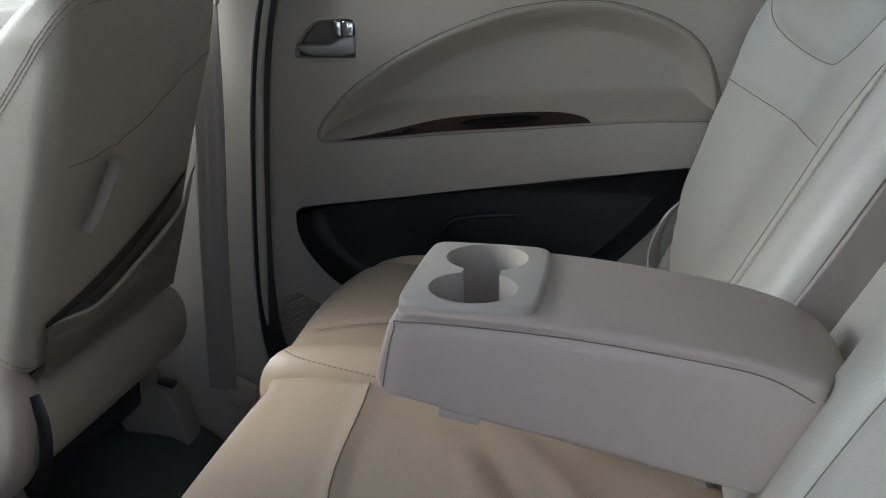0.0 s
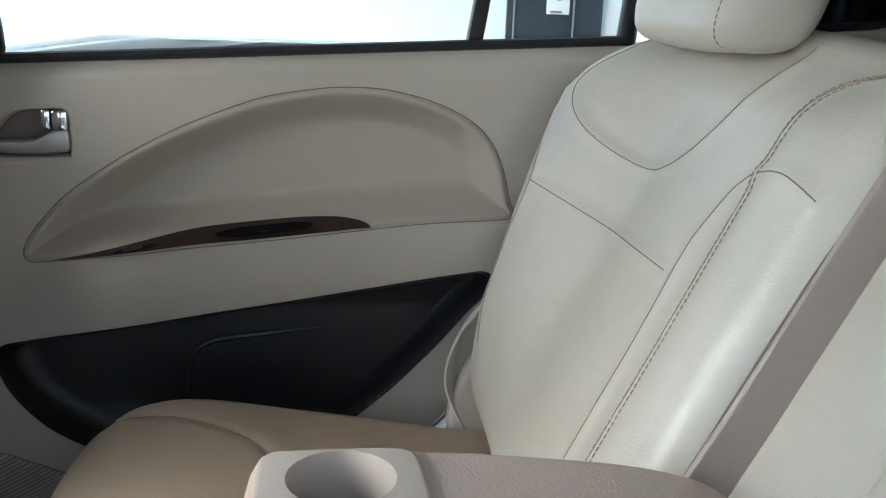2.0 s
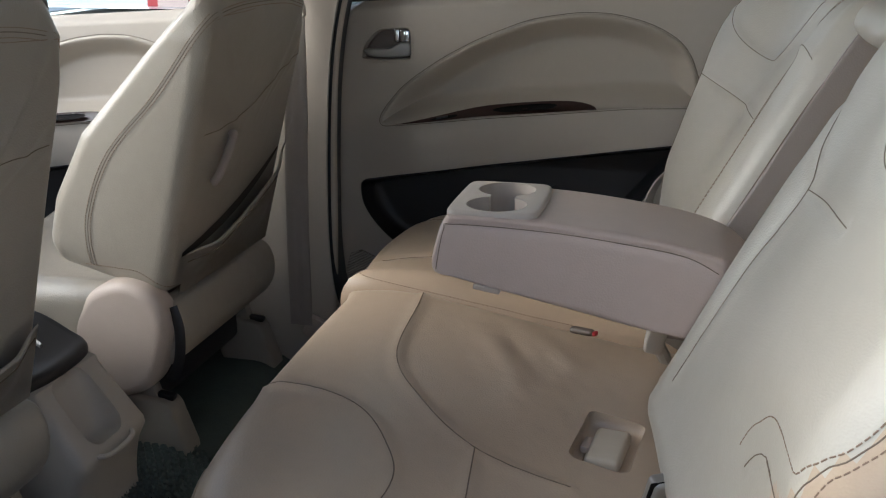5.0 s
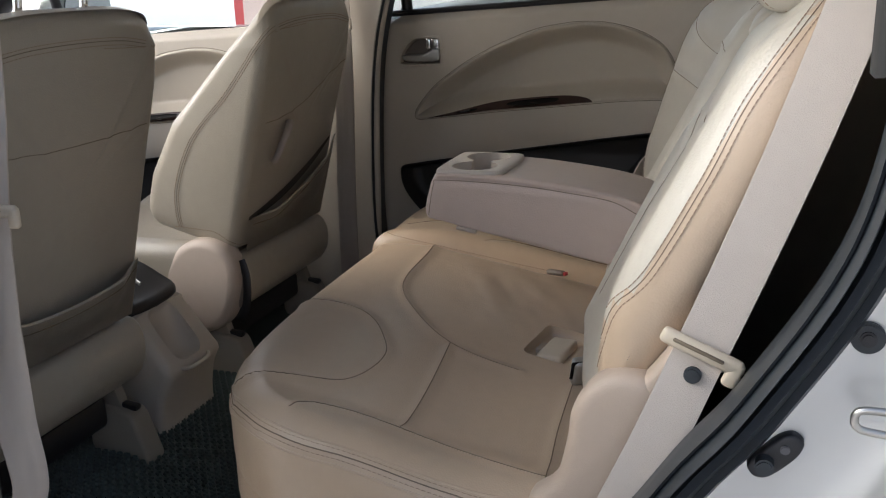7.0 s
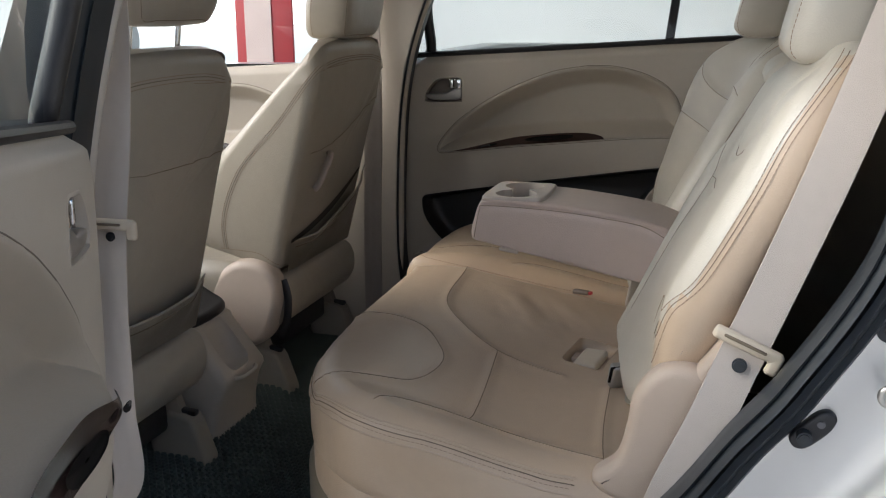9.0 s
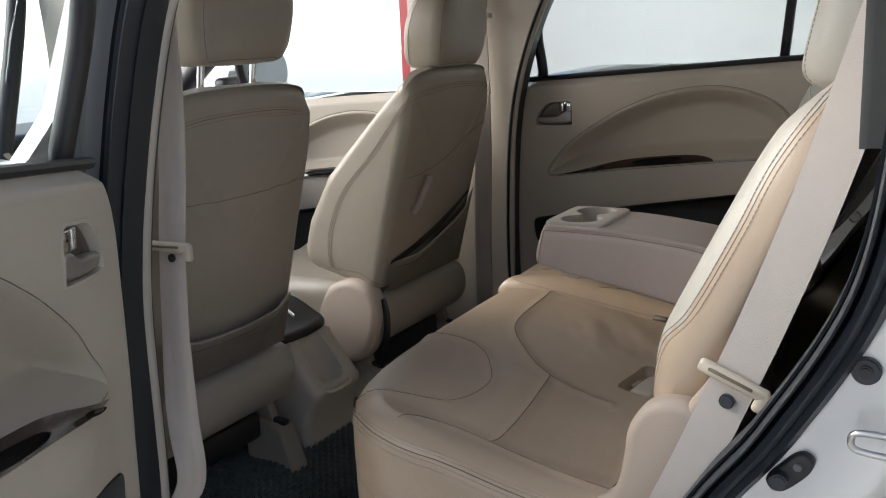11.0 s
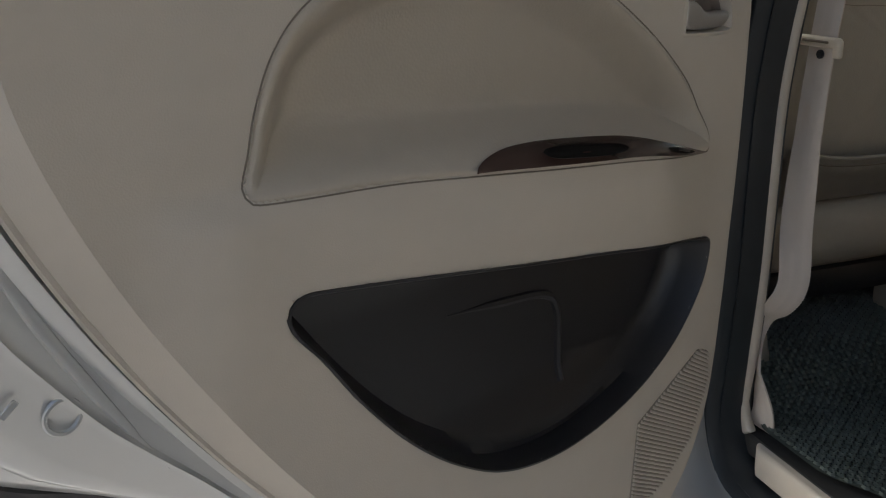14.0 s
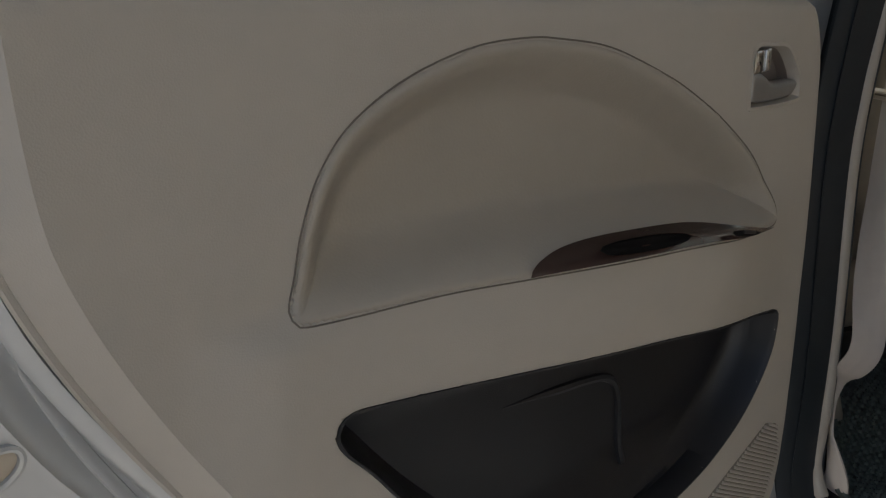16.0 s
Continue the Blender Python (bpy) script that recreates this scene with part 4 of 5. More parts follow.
e2 = snap(bm, [q + np.array((0.0, 0.006, 0.003)) for q in e1], 0.0003)
e3 = snap(bm, [q + np.array((-0.001, -0.002, -0.0055)) for q in e1], 0.0003)
e4 = onto(bm, [(-0.245, 0.199, 0.7), (-0.1, 0.199, 0.7), (0.14, 0.199, 0.7)], (0, 0, -1), 60, lift=0.0006)
cushion_form = bm.copy()
cushion = part("cushion", bm, LEATHER, left_seat, "beige leather seat cushion")
cut(cushion, block(0.074, 0.125, 0.07, 0.012, 3, at=(0.184, -0.135, 0.625), turn=(0, 0, -8)))
add_seams(cushion, laid + [e1], 0.0008)
for d in ((0.0005, 0.011, 0.004), (-0.0015, -0.005, -0.012)):
    part("piping", tube(snap(cushion_form, [q + np.array(d) for q in e1], 0.0002), 0.0019, 6), LEATHER, cushion, "raised leather piping")
cushion_form.free()
for e in (e2, e3, e4):
    part("stitching", stitch(e, 0.0070, 0.0007, 0.68), THREAD, cushion, "brown thread stitching")
skirt = [(-0.262, 0.15), (-0.270, -0.1), (-0.268, -0.28), (-0.255, -0.40), (-0.19, -0.50), (-0.08, -0.575), (0.05, -0.60), (0.25, -0.60), (0.30, -0.4), (0.30, 0.15), (0.0, 0.17)]
part("skirt", pillow([(-0.252, 0.17), (-0.255, -0.05), (-0.25, -0.25), (-0.225, -0.42), (-0.175, -0.54), (-0.09, -0.612), (0.05, -0.634), (0.17, -0.638), (0.26, -0.622), (0.30, -0.61), (0.32, -0.5), (0.325, 0.17)], lambda a, b: 0.585, lambda a, b: 0.485, 0.03, flat_place, 120, 5), LEATHER, left_seat, "beige leather cushion skirt")
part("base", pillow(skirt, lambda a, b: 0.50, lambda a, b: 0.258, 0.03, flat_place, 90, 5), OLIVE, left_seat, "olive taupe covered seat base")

right_seat = thing("rear_seat", "beige leather rear bench section beside the closed door", "car seat", "rear bench")
outl = [(-0.275, 0.25), (-0.285, 0.42), (-0.265, 0.56), (-0.20, 0.635), (0.0, 0.655), (0.2, 0.655), (0.30, 0.64), (0.33, 0.4), (0.33, 0.24), (0.28, 0.215), (0.0, 0.213), (-0.27, 0.213)]
bm = pillow(outl, lambda x, y: 0.668 - 0.06 * smooth(x, -0.12, 0.30) + 0.012 * math.exp(-((x + 0.17) / 0.09) ** 2), lambda x, y: 0.50, 0.05, flat_place, 200, 36)
SEAMS = [[(-0.24, 0.30), (-0.15, 0.33), (-0.06, 0.36), (-0.03, 0.43), (-0.06, 0.51), (-0.15, 0.56), (-0.24, 0.57)],
         [(-0.02, 0.43), (0.10, 0.43), (0.24, 0.42)], [(-0.05, 0.25), (0.0, 0.28), (0.1, 0.29), (0.27, 0.29)]]
laid = seams_on(bm, [[(x, y, 0.66) for x, y in s] for s in SEAMS], (0, 0, -1), None)
e4 = onto(bm, [(-0.275, 0.50, 0.7), (-0.28, 0.40, 0.7), (-0.27, 0.28, 0.7), (-0.235, 0.222, 0.7), (0.0, 0.219, 0.7), (0.12, 0.219, 0.7)], (0, 0, -1), 90, lift=0.0006)
cushion = part("cushion", bm, LEATHER, right_seat, "beige leather seat cushion")
add_seams(cushion, laid)
part("stitching", stitch(e4, 0.0070, 0.0007, 0.68), THREAD, cushion, "brown thread stitching")
part("base", pillow([(-0.2, 0.26), (-0.21, 0.42), (-0.18, 0.56), (-0.1, 0.61), (0.2, 0.61), (0.28, 0.5), (0.28, 0.26), (0.0, 0.24)], lambda a, b: 0.52, lambda a, b: 0.258, 0.02, flat_place, 90, 5), PLASTIC, right_seat, "beige plastic seat base")

BACK_TILT = radians(27)
BX, BZ = 0.205, 0.62


def back_place(a, b, h):
    s, c = math.sin(BACK_TILT), math.cos(BACK_TILT)
    return Vector((BX + s * b - c * h, a, BZ + c * b + s * h))


BACK_WAY = (math.cos(BACK_TILT), 0, -math.sin(BACK_TILT))


def back_rest(seat, y_in, y_out, bulge_in, bulge_out):
    """A backrest between the armrest recess (y_in) and the door (y_out)."""
    sg = 1 if y_out > y_in else -1
    w = abs(y_out - y_in)
    f = lambda k: y_in + sg * w * k
    low = 0.16 if sg < 0 else 0.06
    outl = [(f(0), 0.06), (f(0), 0.30), (f(0), 0.50), (f(0.03), 0.590), (f(0.14), 0.634), (f(0.5), 0.648), (f(0.80), 0.642), (f(0.93), 0.602), (f(0.985), 0.51), (f(1.0), 0.36), (f(0.99), low + 0.06), (f(0.95), low), (f(0.80), 0.6 * low), (f(0.5), 0.02), (f(0.06), 0.03)]

    def front(a, b):
        k = sg * (a - y_in) / w
        lower = 1 - smooth(b, 0.47, 0.65)
        v = bulge_in * math.exp(-((k - 0.13) / 0.11) ** 2) * (1 - smooth(b, 0.50, 0.62)) * (1.0 if sg > 0 else smooth(b, 0.0, 0.32))
        v += bulge_out * smooth(k, 0.62, 0.92) * lower * smooth(b, 0.0, 0.2) * (0.55 + 0.45 * smooth(b, 0.12, 0.45))
        v += 0.010 * math.exp(-((k - 0.5) / 0.25) ** 2) - 0.03 * smooth(b, 0.53, 0.65)
        v -= 0.02 * (1 - smooth(k, 0.0, 0.06))
        if sg < 0:
            v -= 0.012 + 0.030 * (1 - smooth(b, 0.05, 0.28)) * smooth(k, 0.2, 0.5) + 0.030 * (1 - smooth(b, 0.10, 0.30)) * smooth(k, 0.4, 0.85)
            v += 0.010 * math.exp(-((k - 0.17) / 0.07) ** 2) * (1 - smooth(b, 0.36, 0.48))
        return v

    return pillow(outl, front, lambda a, b: -0.10, 0.042, back_place, 260, 56)


def finish_back(bm, seat, groups, stitched):
    lines = [[back_place(a, b, 0.1) for a, b in g] for g in groups]
    laid = seams_on(bm, lines, BACK_WAY, None, 100)
    st = []
    for g in stitched:
        mid = onto(bm, [back_place(a, b, 0.1) for a, b in g], BACK_WAY, 140)
        crease(bm, [mid], 0.005, 0.003)
    for g in stitched:
        laid.append(onto(bm, [back_place(a, b, 0.1) for a, b in g], BACK_WAY, 140))
        for d in (-0.0065, 0.0065):
            st.append(onto(bm, [back_place(a + d, b, 0.1) for a, b in g], BACK_WAY, 140, lift=0.0007))
    ob = part("backrest", bm, LEATHER_PALE, seat, "pale beige leather backrest")
    add_seams(ob, laid)
    for e in st:
        part("stitching", stitch(e, 0.0070, 0.0007, 0.68), THREAD, ob, "brown thread stitching")
    return ob


bm = back_rest(right_seat, 0.130, 0.660, 0.022, 0.100)
rb = finish_back(bm, right_seat, [
    [(0.61, 0.620), (0.610, 0.54), (0.600, 0.478), (0.570, 0.446), (0.52, 0.433), (0.46, 0.438), (0.41, 0.466), (0.365, 0.525), (0.325, 0.615)],
    [(0.600, 0.352), (0.49, 0.353), (0.315, 0.354)],
    [(0.628, 0.47), (0.612, 0.41), (0.600, 0.352), (0.608, 0.28), (0.610, 0.20), (0.60, 0.13)],
    [(0.25, 0.478), (0.278, 0.457), (0.295, 0.413), (0.30, 0.378), (0.292, 0.28), (0.29, 0.2), (0.285, 0.1)],
    [(0.24, 0.478), (0.19, 0.484), (0.145, 0.475)],
], [[(0.16, 0.605), (0.225, 0.585), (0.247, 0.546), (0.245, 0.476), (0.24, 0.397), (0.23, 0.283), (0.225, 0.174), (0.22, 0.08)]])
bm = back_rest(left_seat, -0.034, -0.615, 0.010, 0.006)
groups = [
    [(-0.042, 0.475), (-0.078, 0.453), (-0.113, 0.431), (-0.157, 0.393), (-0.172, 0.369), (-0.169, 0.318), (-0.161, 0.269), (-0.158, 0.2), (-0.158, 0.1)],
    [(-0.172, 0.369), (-0.26, 0.378), (-0.36, 0.382)],
    [(-0.24, 0.60), (-0.25, 0.54), (-0.29, 0.47), (-0.36, 0.44), (-0.43, 0.47), (-0.47, 0.54), (-0.48, 0.60)],
]
laid = seams_on(bm, [[back_place(a, b, 0.1) for a, b in g] for g in groups], BACK_WAY, None, 100)
side_line = [(0.530, -1.0, 1.160), (0.505, -1.0, 1.128), (0.464, -1.0, 1.064), (0.429, -1.0, 0.988), (0.378, -1.0, 0.891), (0.341, -1.0, 0.847), (0.325, -1.0, 0.80), (0.314, -1.0, 0.757)]
mid = onto(bm, side_line, (0, 1, 0), 160)
crease(bm, [mid], 0.005, 0.003)
mid = onto(bm, side_line, (0, 1, 0), 160)
st = [onto(bm, [(x + d, y, z - 0.4 * d) for x, y, z in side_line], (0, 1, 0), 160, lift=0.0007) for d in (-0.0048, 0.0052)]
lb = part("backrest", bm, LEATHER_PALE, left_seat, "pale beige leather backrest with double stitched edge")
add_seams(lb, laid + [mid])
# the outboard flank is cut from the tan cushion leather
lb.data.materials.append(LEATHER)
line_x, line_z = [q[0] for q in side_line[::-1]], [q[2] for q in side_line[::-1]]
for f in lb.data.polygons:
    if f.center.y < -0.53 and f.center.x > np.interp(f.center.z, line_z, line_x) - 0.002:
        f.material_index = 1
for e in st:
    part("stitching", stitch(e, 0.0070, 0.0007, 0.68), THREAD, lb, "brown thread stitching")
# recess of the armrest and the bridge over it
part("recess_panel", pillow([(-0.06, 0.04), (-0.06, 0.3), (-0.06, 0.56), (0.04, 0.565), (0.132, 0.56), (0.132, 0.3), (0.132, 0.04), (0.04, 0.03)], lambda a, b: -0.055, lambda a, b: -0.10, 0.01, back_place, 80, 8), LEATHER_PALE, left_seat, "pale leather back of the armrest recess")
part("recess_side", pillow([(-0.095, 0.06), (-0.095, 0.3), (-0.09, 0.535), (-0.045, 0.54), (-0.016, 0.535), (-0.012, 0.3), (-0.012, 0.06), (-0.05, 0.05)], lambda a, b: 0.006, lambda a, b: -0.004, 0.004, lambda a, b, h: back_place(0.131 - h, b, a), 80, 8), TAUPE, right_seat, "taupe side wall of the armrest recess")
bm = pillow([(-0.09, 0.55), (-0.09, 0.59), (-0.065, 0.612), (0.04, 0.615), (0.13, 0.612), (0.156, 0.59), (0.152, 0.55), (0.125, 0.530), (0.04, 0.524), (-0.065, 0.528)], lambda a, b: 0.0 - 0.03 * smooth(b, 0.55, 0.615), lambda a, b: -0.10, 0.022, back_place, 120, 12)
part("seam", tube([back_place(0.1305, b, -0.0115 - 0.005 * smooth(b, 0.4, 0.53)) for b in np.linspace(0.08, 0.53, 40)], 0.0012, 6), SEAM, rb)
bridge = part("bridge", bm, LEATHER_PALE, left_seat, "pale leather bridge over the armrest recess")

# headrests of the bench
def bench_headrest(yc, lift, seat, hx):
    hp = lambda a, b, h: Vector((hx + 0.22 * b - h, yc + a, lift + b))
    ho = [(-0.128, 0.0), (-0.145, 0.07), (-0.135, 0.15), (-0.08, 0.19), (0.08, 0.19), (0.135, 0.15), (0.145, 0.07), (0.128, 0.0), (0.07, -0.014), (-0.07, -0.014)]
    bm = pillow(ho, lambda a, b: 0.066, lambda a, b: -0.056, 0.042, hp, 120, 14)
    line = [hp(sx, b, 0.2) for sx, b in ((-0.112, -0.01), (-0.124, 0.07), (-0.112, 0.14), (-0.07, 0.168), (0.07, 0.168), (0.112, 0.14), (0.124, 0.07), (0.112, -0.01))]
    way = (1, 0, 0)
    st = onto(bm, line, way, 140, lift=0.0006)
    hr = part("headrest", bm, LEATHER_PALE, seat, "pale leather headrest")
    part("stitching", stitch(st, 0.0070, 0.0007, 0.68), THREAD, hr)
    for dy in (-0.06, 0.06):
        part("headrest_post", tube([(hx + 0.02, yc + dy, lift - 0.015), (hx + 0.02, yc + dy, lift + 0.03)], 0.006, 10), CHROME, hr)


bench_headrest(0.475, 1.165, right_seat, 0.455)
bench_headrest(-0.315, 1.150, left_seat, 0.522)

# recliner covers at the outboard end of the bench
cov = curve([(0.298, 0.70), (0.304, 0.738), (0.328, 0.772), (0.362, 0.785), (0.395, 0.772), (0.405, 0.73), (0.40, 0.66), (0.375, 0.60), (0.33, 0.585), (0.275, 0.595), (0.255, 0.62), (0.285, 0.650)], 90, True)
part("recliner_cover", prism(cov, -0.585, -0.632, lambda a, b, h: Vector((a, h, b)), 0.016, 5), TAN, left_seat, "beige plastic recliner cover")
cov = curve([(0.335, 0.715), (0.352, 0.745), (0.385, 0.79), (0.425, 0.845), (0.445, 0.85), (0.452, 0.82), (0.43, 0.76), (0.40, 0.69), (0.375, 0.665), (0.345, 0.675)], 80, True)
part("side_shield", prism(cov, -0.585, -0.630, lambda a, b, h: Vector((a, h, b)), 0.012, 5), TAN, left_seat, "beige plastic hinge shield")
part("recliner_cover", prism(curve([(0.20, 0.60), (0.22, 0.70), (0.27, 0.74), (0.33, 0.72), (0.36, 0.62), (0.30, 0.57)], 60, True), 0.64, 0.67, lambda a, b, h: Vector((a, h, b)), 0.012, 4), PLASTIC, right_seat)

# ---- armrest ----
arm = thing("armrest", "folded-down beige armrest with twin cup holder between the rear seats", "armrest")
prof = [(-0.052, 0.800), (-0.044, 0.848), (-0.036, 0.866), (-0.022, 0.872), (0.10, 0.870), (0.20, 0.860), (0.27, 0.848), (0.32, 0.830), (0.35, 0.80), (0.36, 0.765), (0.33, 0.732), (0.24, 0.737), (0.10, 0.764), (-0.02, 0.790)]
arm_place = lambda a, b, h: Vector((a, -(h * (1 - 0.62 * smooth(a, 0.305, 0.335)) if h > 0 else h) - 0.004, b))
bm = pillow(prof, lambda a, b: 0.092, lambda a, b: -0.092, 0.010, arm_place, 160, 22)
seam_top = [(-0.046, -0.2, 0.80), (-0.036, -0.2, 0.852), (-0.022, -0.2, 0.861), (0.10, -0.2, 0.858), (0.20, -0.2, 0.848), (0.262, -0.2, 0.838), (0.30, -0.2, 0.820)]
sl = onto(bm, seam_top, (0, 1, 0), 120)
crease(bm, [sl], 0.006, 0.003)
sl = onto(bm, seam_top, (0, 1, 0), 120)
pad = part("pad", bm, ARMLEATHER, arm, "worn beige leather armrest pad")
add_seams(pad, [sl])
TZ = 0.878
tray_o = curve([(-0.036, -0.070), (-0.030, -0.084), (-0.014, -0.089), (0.055, -0.089), (0.074, -0.084), (0.081, -0.068), (0.083, 0.0), (0.081, 0.060), (0.074, 0.075), (0.055, 0.080), (-0.014, 0.080), (-0.030, 0.075), (-0.036, 0.060), (-0.037, 0.0)], 110, True)
tray = part("cup_holder", prism(tray_o, 0.80, TZ, flat_place, 0.005, 4), PLASTIC_CUP, arm, "pale plastic twin cup holder")
cut(pad, prism(tray_o, 0.795, 0.95, flat_place, 0.001, 1))
for cyy in (-0.046, 0.036):
    cut(tray, disc(0.0385, 0.12, (0.023, cyy, 0.869), (0, 0, 0), 48, 0))
cut(tray, block(0.034, 0.10, 0.12, 0.004, 2, at=(0.024, -0.005, 0.869)))
part("pull_tab", block(0.035, 0.012, 0.008, 0.002, 2, at=(0.02, -0.090, 0.779), turn=(0, 9, 0)), PLASTIC_ROSE, arm)

# ---- front seats ----
def front_seat(yc, sg, label, head_z):
    """sg: +1 when the seat's inner side looks to -y."""
    seat = thing("front_seat", label, "car seat", "front seats", at=(0, yc, 0))
    phi = radians(15.1)
    s, c = math.sin(phi), math.cos(phi)
    place = lambda a, b, h: Vector((-0.587 + s * b - c * h, a, 0.61 + c * b + s * h))
    w = 0.212
    outl = [(-w, 0.10), (-w, 0.30), (-w + 0.003, 0.45), (-w + 0.022, 0.525), (-w + 0.08, 0.549), (0, 0.554), (w - 0.08, 0.549), (w - 0.022, 0.525), (w - 0.003, 0.45), (w, 0.30), (w, 0.10), (w - 0.008, 0.012), (w - 0.06, 0.0), (0, -0.004), (-w + 0.06, 0.0), (-w + 0.008, 0.012)]

    def front(a, b):
        k = abs(a) / w
        side = 0.03 + float(np.interp(b, [0.0, 0.05, 0.12, 0.24, 0.38, 0.48, 0.55], [0.195, 0.215, 0.215, 0.185, 0.10, 0.04, 0.02]))
        return side - 0.07 * (1 - smooth(k, 0.45, 0.85)) * (1 - smooth(b, 0.3, 0.5))

    bm = pillow(outl, front, lambda a, b: 0.0 + 0.012 * (a / w) ** 2 + 0.015 * smooth(b, 0.42, 0.55), 0.030, place, 220, 26)
    way = (-c, 0, s)
    rear = lambda a, b: place(a, b, -0.1)
    # seams across the back
    lines = [[rear(a, b) for a, b in ln] for ln in (
        [(-0.18, 0.494), (-0.10, 0.507), (0, 0.511), (0.10, 0.507), (0.18, 0.494)],
        [(-0.17, 0.295), (-0.09, 0.305), (0.0, 0.33), (0.08, 0.37), (0.185, 0.40)] if sg > 0 else [(-0.19, 0.366), (-0.05, 0.359), (0.10, 0.360), (0.18, 0.363)],
    )]
    laid = seams_on(bm, lines, way, None, 80)
    st = [onto(bm, [rear(a, b) for a, b in ((-0.18, 0.494 + d), (-0.10, 0.507 + d), (0, 0.511 + d), (0.10, 0.507 + d), (0.18, 0.494 + d))], way, 90, lift=0.0004) for d in (0.005, -0.006)]
    # piping up the inner flank
    flank = [(0.150, 0.02), (0.170, 0.10), (0.150, 0.22), (0.085, 0.34), (0.045, 0.43), (0.015, 0.50)]
    fl = onto(bm, [place(-sg * 0.6, b, h) for h, b in flank], (0, sg, 0), 120)
    crease(bm, [fl], 0.005, 0.003)
    fl = onto(bm, [place(-sg * 0.6, b, h) for h, b in flank], (0, sg, 0), 120)
    st += [onto(bm, [place(-sg * 0.6, b, h + d) for h, b in flank], (0, sg, 0), 120, lift=0.0007) for d in (-0.005, 0.005)]
    hem = onto(bm, [place(-sg * 0.6, b, h) for h, b in ((0.005, 0.016), (0.06, 0.035), (0.10, 0.03), (0.17, 0.014))], (0, sg, 0), 60, lift=0.0006)
    back = part("backrest", bm, FRONTLEATHER, seat, "beige leather backrest")
    add_seams(back, laid + [fl])
    for e in st + [hem]:
        part("stitching", stitch(e, 0.0070, 0.0007, 0.68), THREAD, back, "brown thread stitching")
    # map pocket: slack panel over the lower back
    top = (lambda a: 0.085 + 0.135 * max(0.0, (a + 0.19) / 0.38) ** 1.6) if sg > 0 else (lambda a: 0.099 + 0.020 * (a / 0.185) ** 2)

    def pocket(u, v):
        a = -0.185 + 0.37 * u
        b = 0.006 + (top(a) - 0.006) * v
        e = min(u, 1 - u)
        return place(a, b, -0.004 - 0.022 * smooth(e, 0.0, 0.22) * smooth(v, 0.0, 0.8))

    bm = grid(pocket, 36, 14)
    bmesh.ops.solidify(bm, geom=list(bm.faces), thickness=0.004)
    pk = part("map_pocket", bm, FRONTLEATHER, seat, "slack leather map pocket")
    lip = [place(-0.185 + 0.37 * u, top(-0.185 + 0.37 * u), -0.006 - 0.022 * smooth(min(u, 1 - u), 0, 0.22)) for u in np.linspace(0.01, 0.99, 40)]
    part("pocket_hem", tube(lip, [0.0032 * min(1.0, 0.3 + k / 6, 0.3 + (39 - k) / 6) for k in range(40)], 8), FRONTLEATHER, pk, "rolled pocket hem")
    lip2 = [place(-0.185 + 0.37 * u, top(-0.185 + 0.37 * u) - 0.017, -0.0062 - 0.0205 * smooth(min(u, 1 - u), 0, 0.22)) for u in np.linspace(0.02, 0.98, 40)]
    part("seam", tube(lip2, 0.0009, 5), SEAM, pk)
    if sg > 0:
        # dark crescent that paints the shade between hem and seat back
        mouth = grid(lambda u, v: place(-0.178 + 0.356 * u, top(-0.178 + 0.356 * u) - 0.012 + (0.008 + 0.017 * math.sin(math.pi * u) ** 0.7) * v, -0.0025 + 0.012 * ((u - 0.5) * 1.7) ** 2), 30, 4)
        part("pocket_mouth_shade", mouth, MOUTH_SHADE, pk, "dark strip painting the shade in the pocket mouth")
    # bag hook on the back
    if sg > 0:
        hk = part("bag_hook", tube([place(-0.132, 0.205, -0.006), place(-0.131, 0.222, -0.014), place(-0.118, 0.255, -0.016), place(-0.095, 0.285, -0.012), place(-0.085, 0.288, -0.004)], 0.008, 10, 24, flat=0.7), TAUPE, seat, "beige plastic bag hook")
        part("hook_button", block(0.012, 0.012, 0.016, 0.003, 2, at=tuple(place(-0.098, 0.262, -0.010))), TAUPE, hk)
    # lower roll behind the cushion
    ro = [(-0.645, 0.525), (-0.64, 0.58), (-0.615, 0.605), (-0.585, 0.60), (-0.568, 0.565), (-0.572, 0.52), (-0.60, 0.485), (-0.632, 0.49)]
    part("lower_roll", pillow(ro, lambda a, b: 0.208, lambda a, b: -0.208, 0.02, lambda a, b, h: Vector((a, h, b)), 60, 6), FRONTLEATHER, seat, "padded leather roll below the backrest")
    # headrest
    hp = lambda a, b, h: Vector((-0.495 + 0.16 * b - h, a, head_z + b))
    ho = [(-0.105, 0.0), (-0.125, 0.06), (-0.122, 0.12), (-0.095, 0.175), (-0.05, 0.198), (0.05, 0.198), (0.095, 0.175), (0.122, 0.12), (0.125, 0.06), (0.105, 0.0), (0.06, -0.010), (-0.06, -0.010)]
    bm = pillow(ho, lambda a, b: 0.062 - 0.02 * smooth(b, 0.08, 0.2), lambda a, b: -0.052 + 0.012 * smooth(b, 0.08, 0.2), 0.032, hp, 140, 14)
    ring = [(-0.098, 0.002), (-0.114, 0.06), (-0.110, 0.12), (-0.085, 0.165), (-0.045, 0.186), (0.045, 0.186), (0.085, 0.165), (0.110, 0.12), (0.114, 0.06), (0.098, 0.002), (0.055, -0.001), (-0.055, -0.001)]
    r1 = onto(bm, [hp(a, b, -0.2) for a, b in ring], (-1, 0, 0), 160, True)
    crease(bm, [r1], 0.005, 0.002)
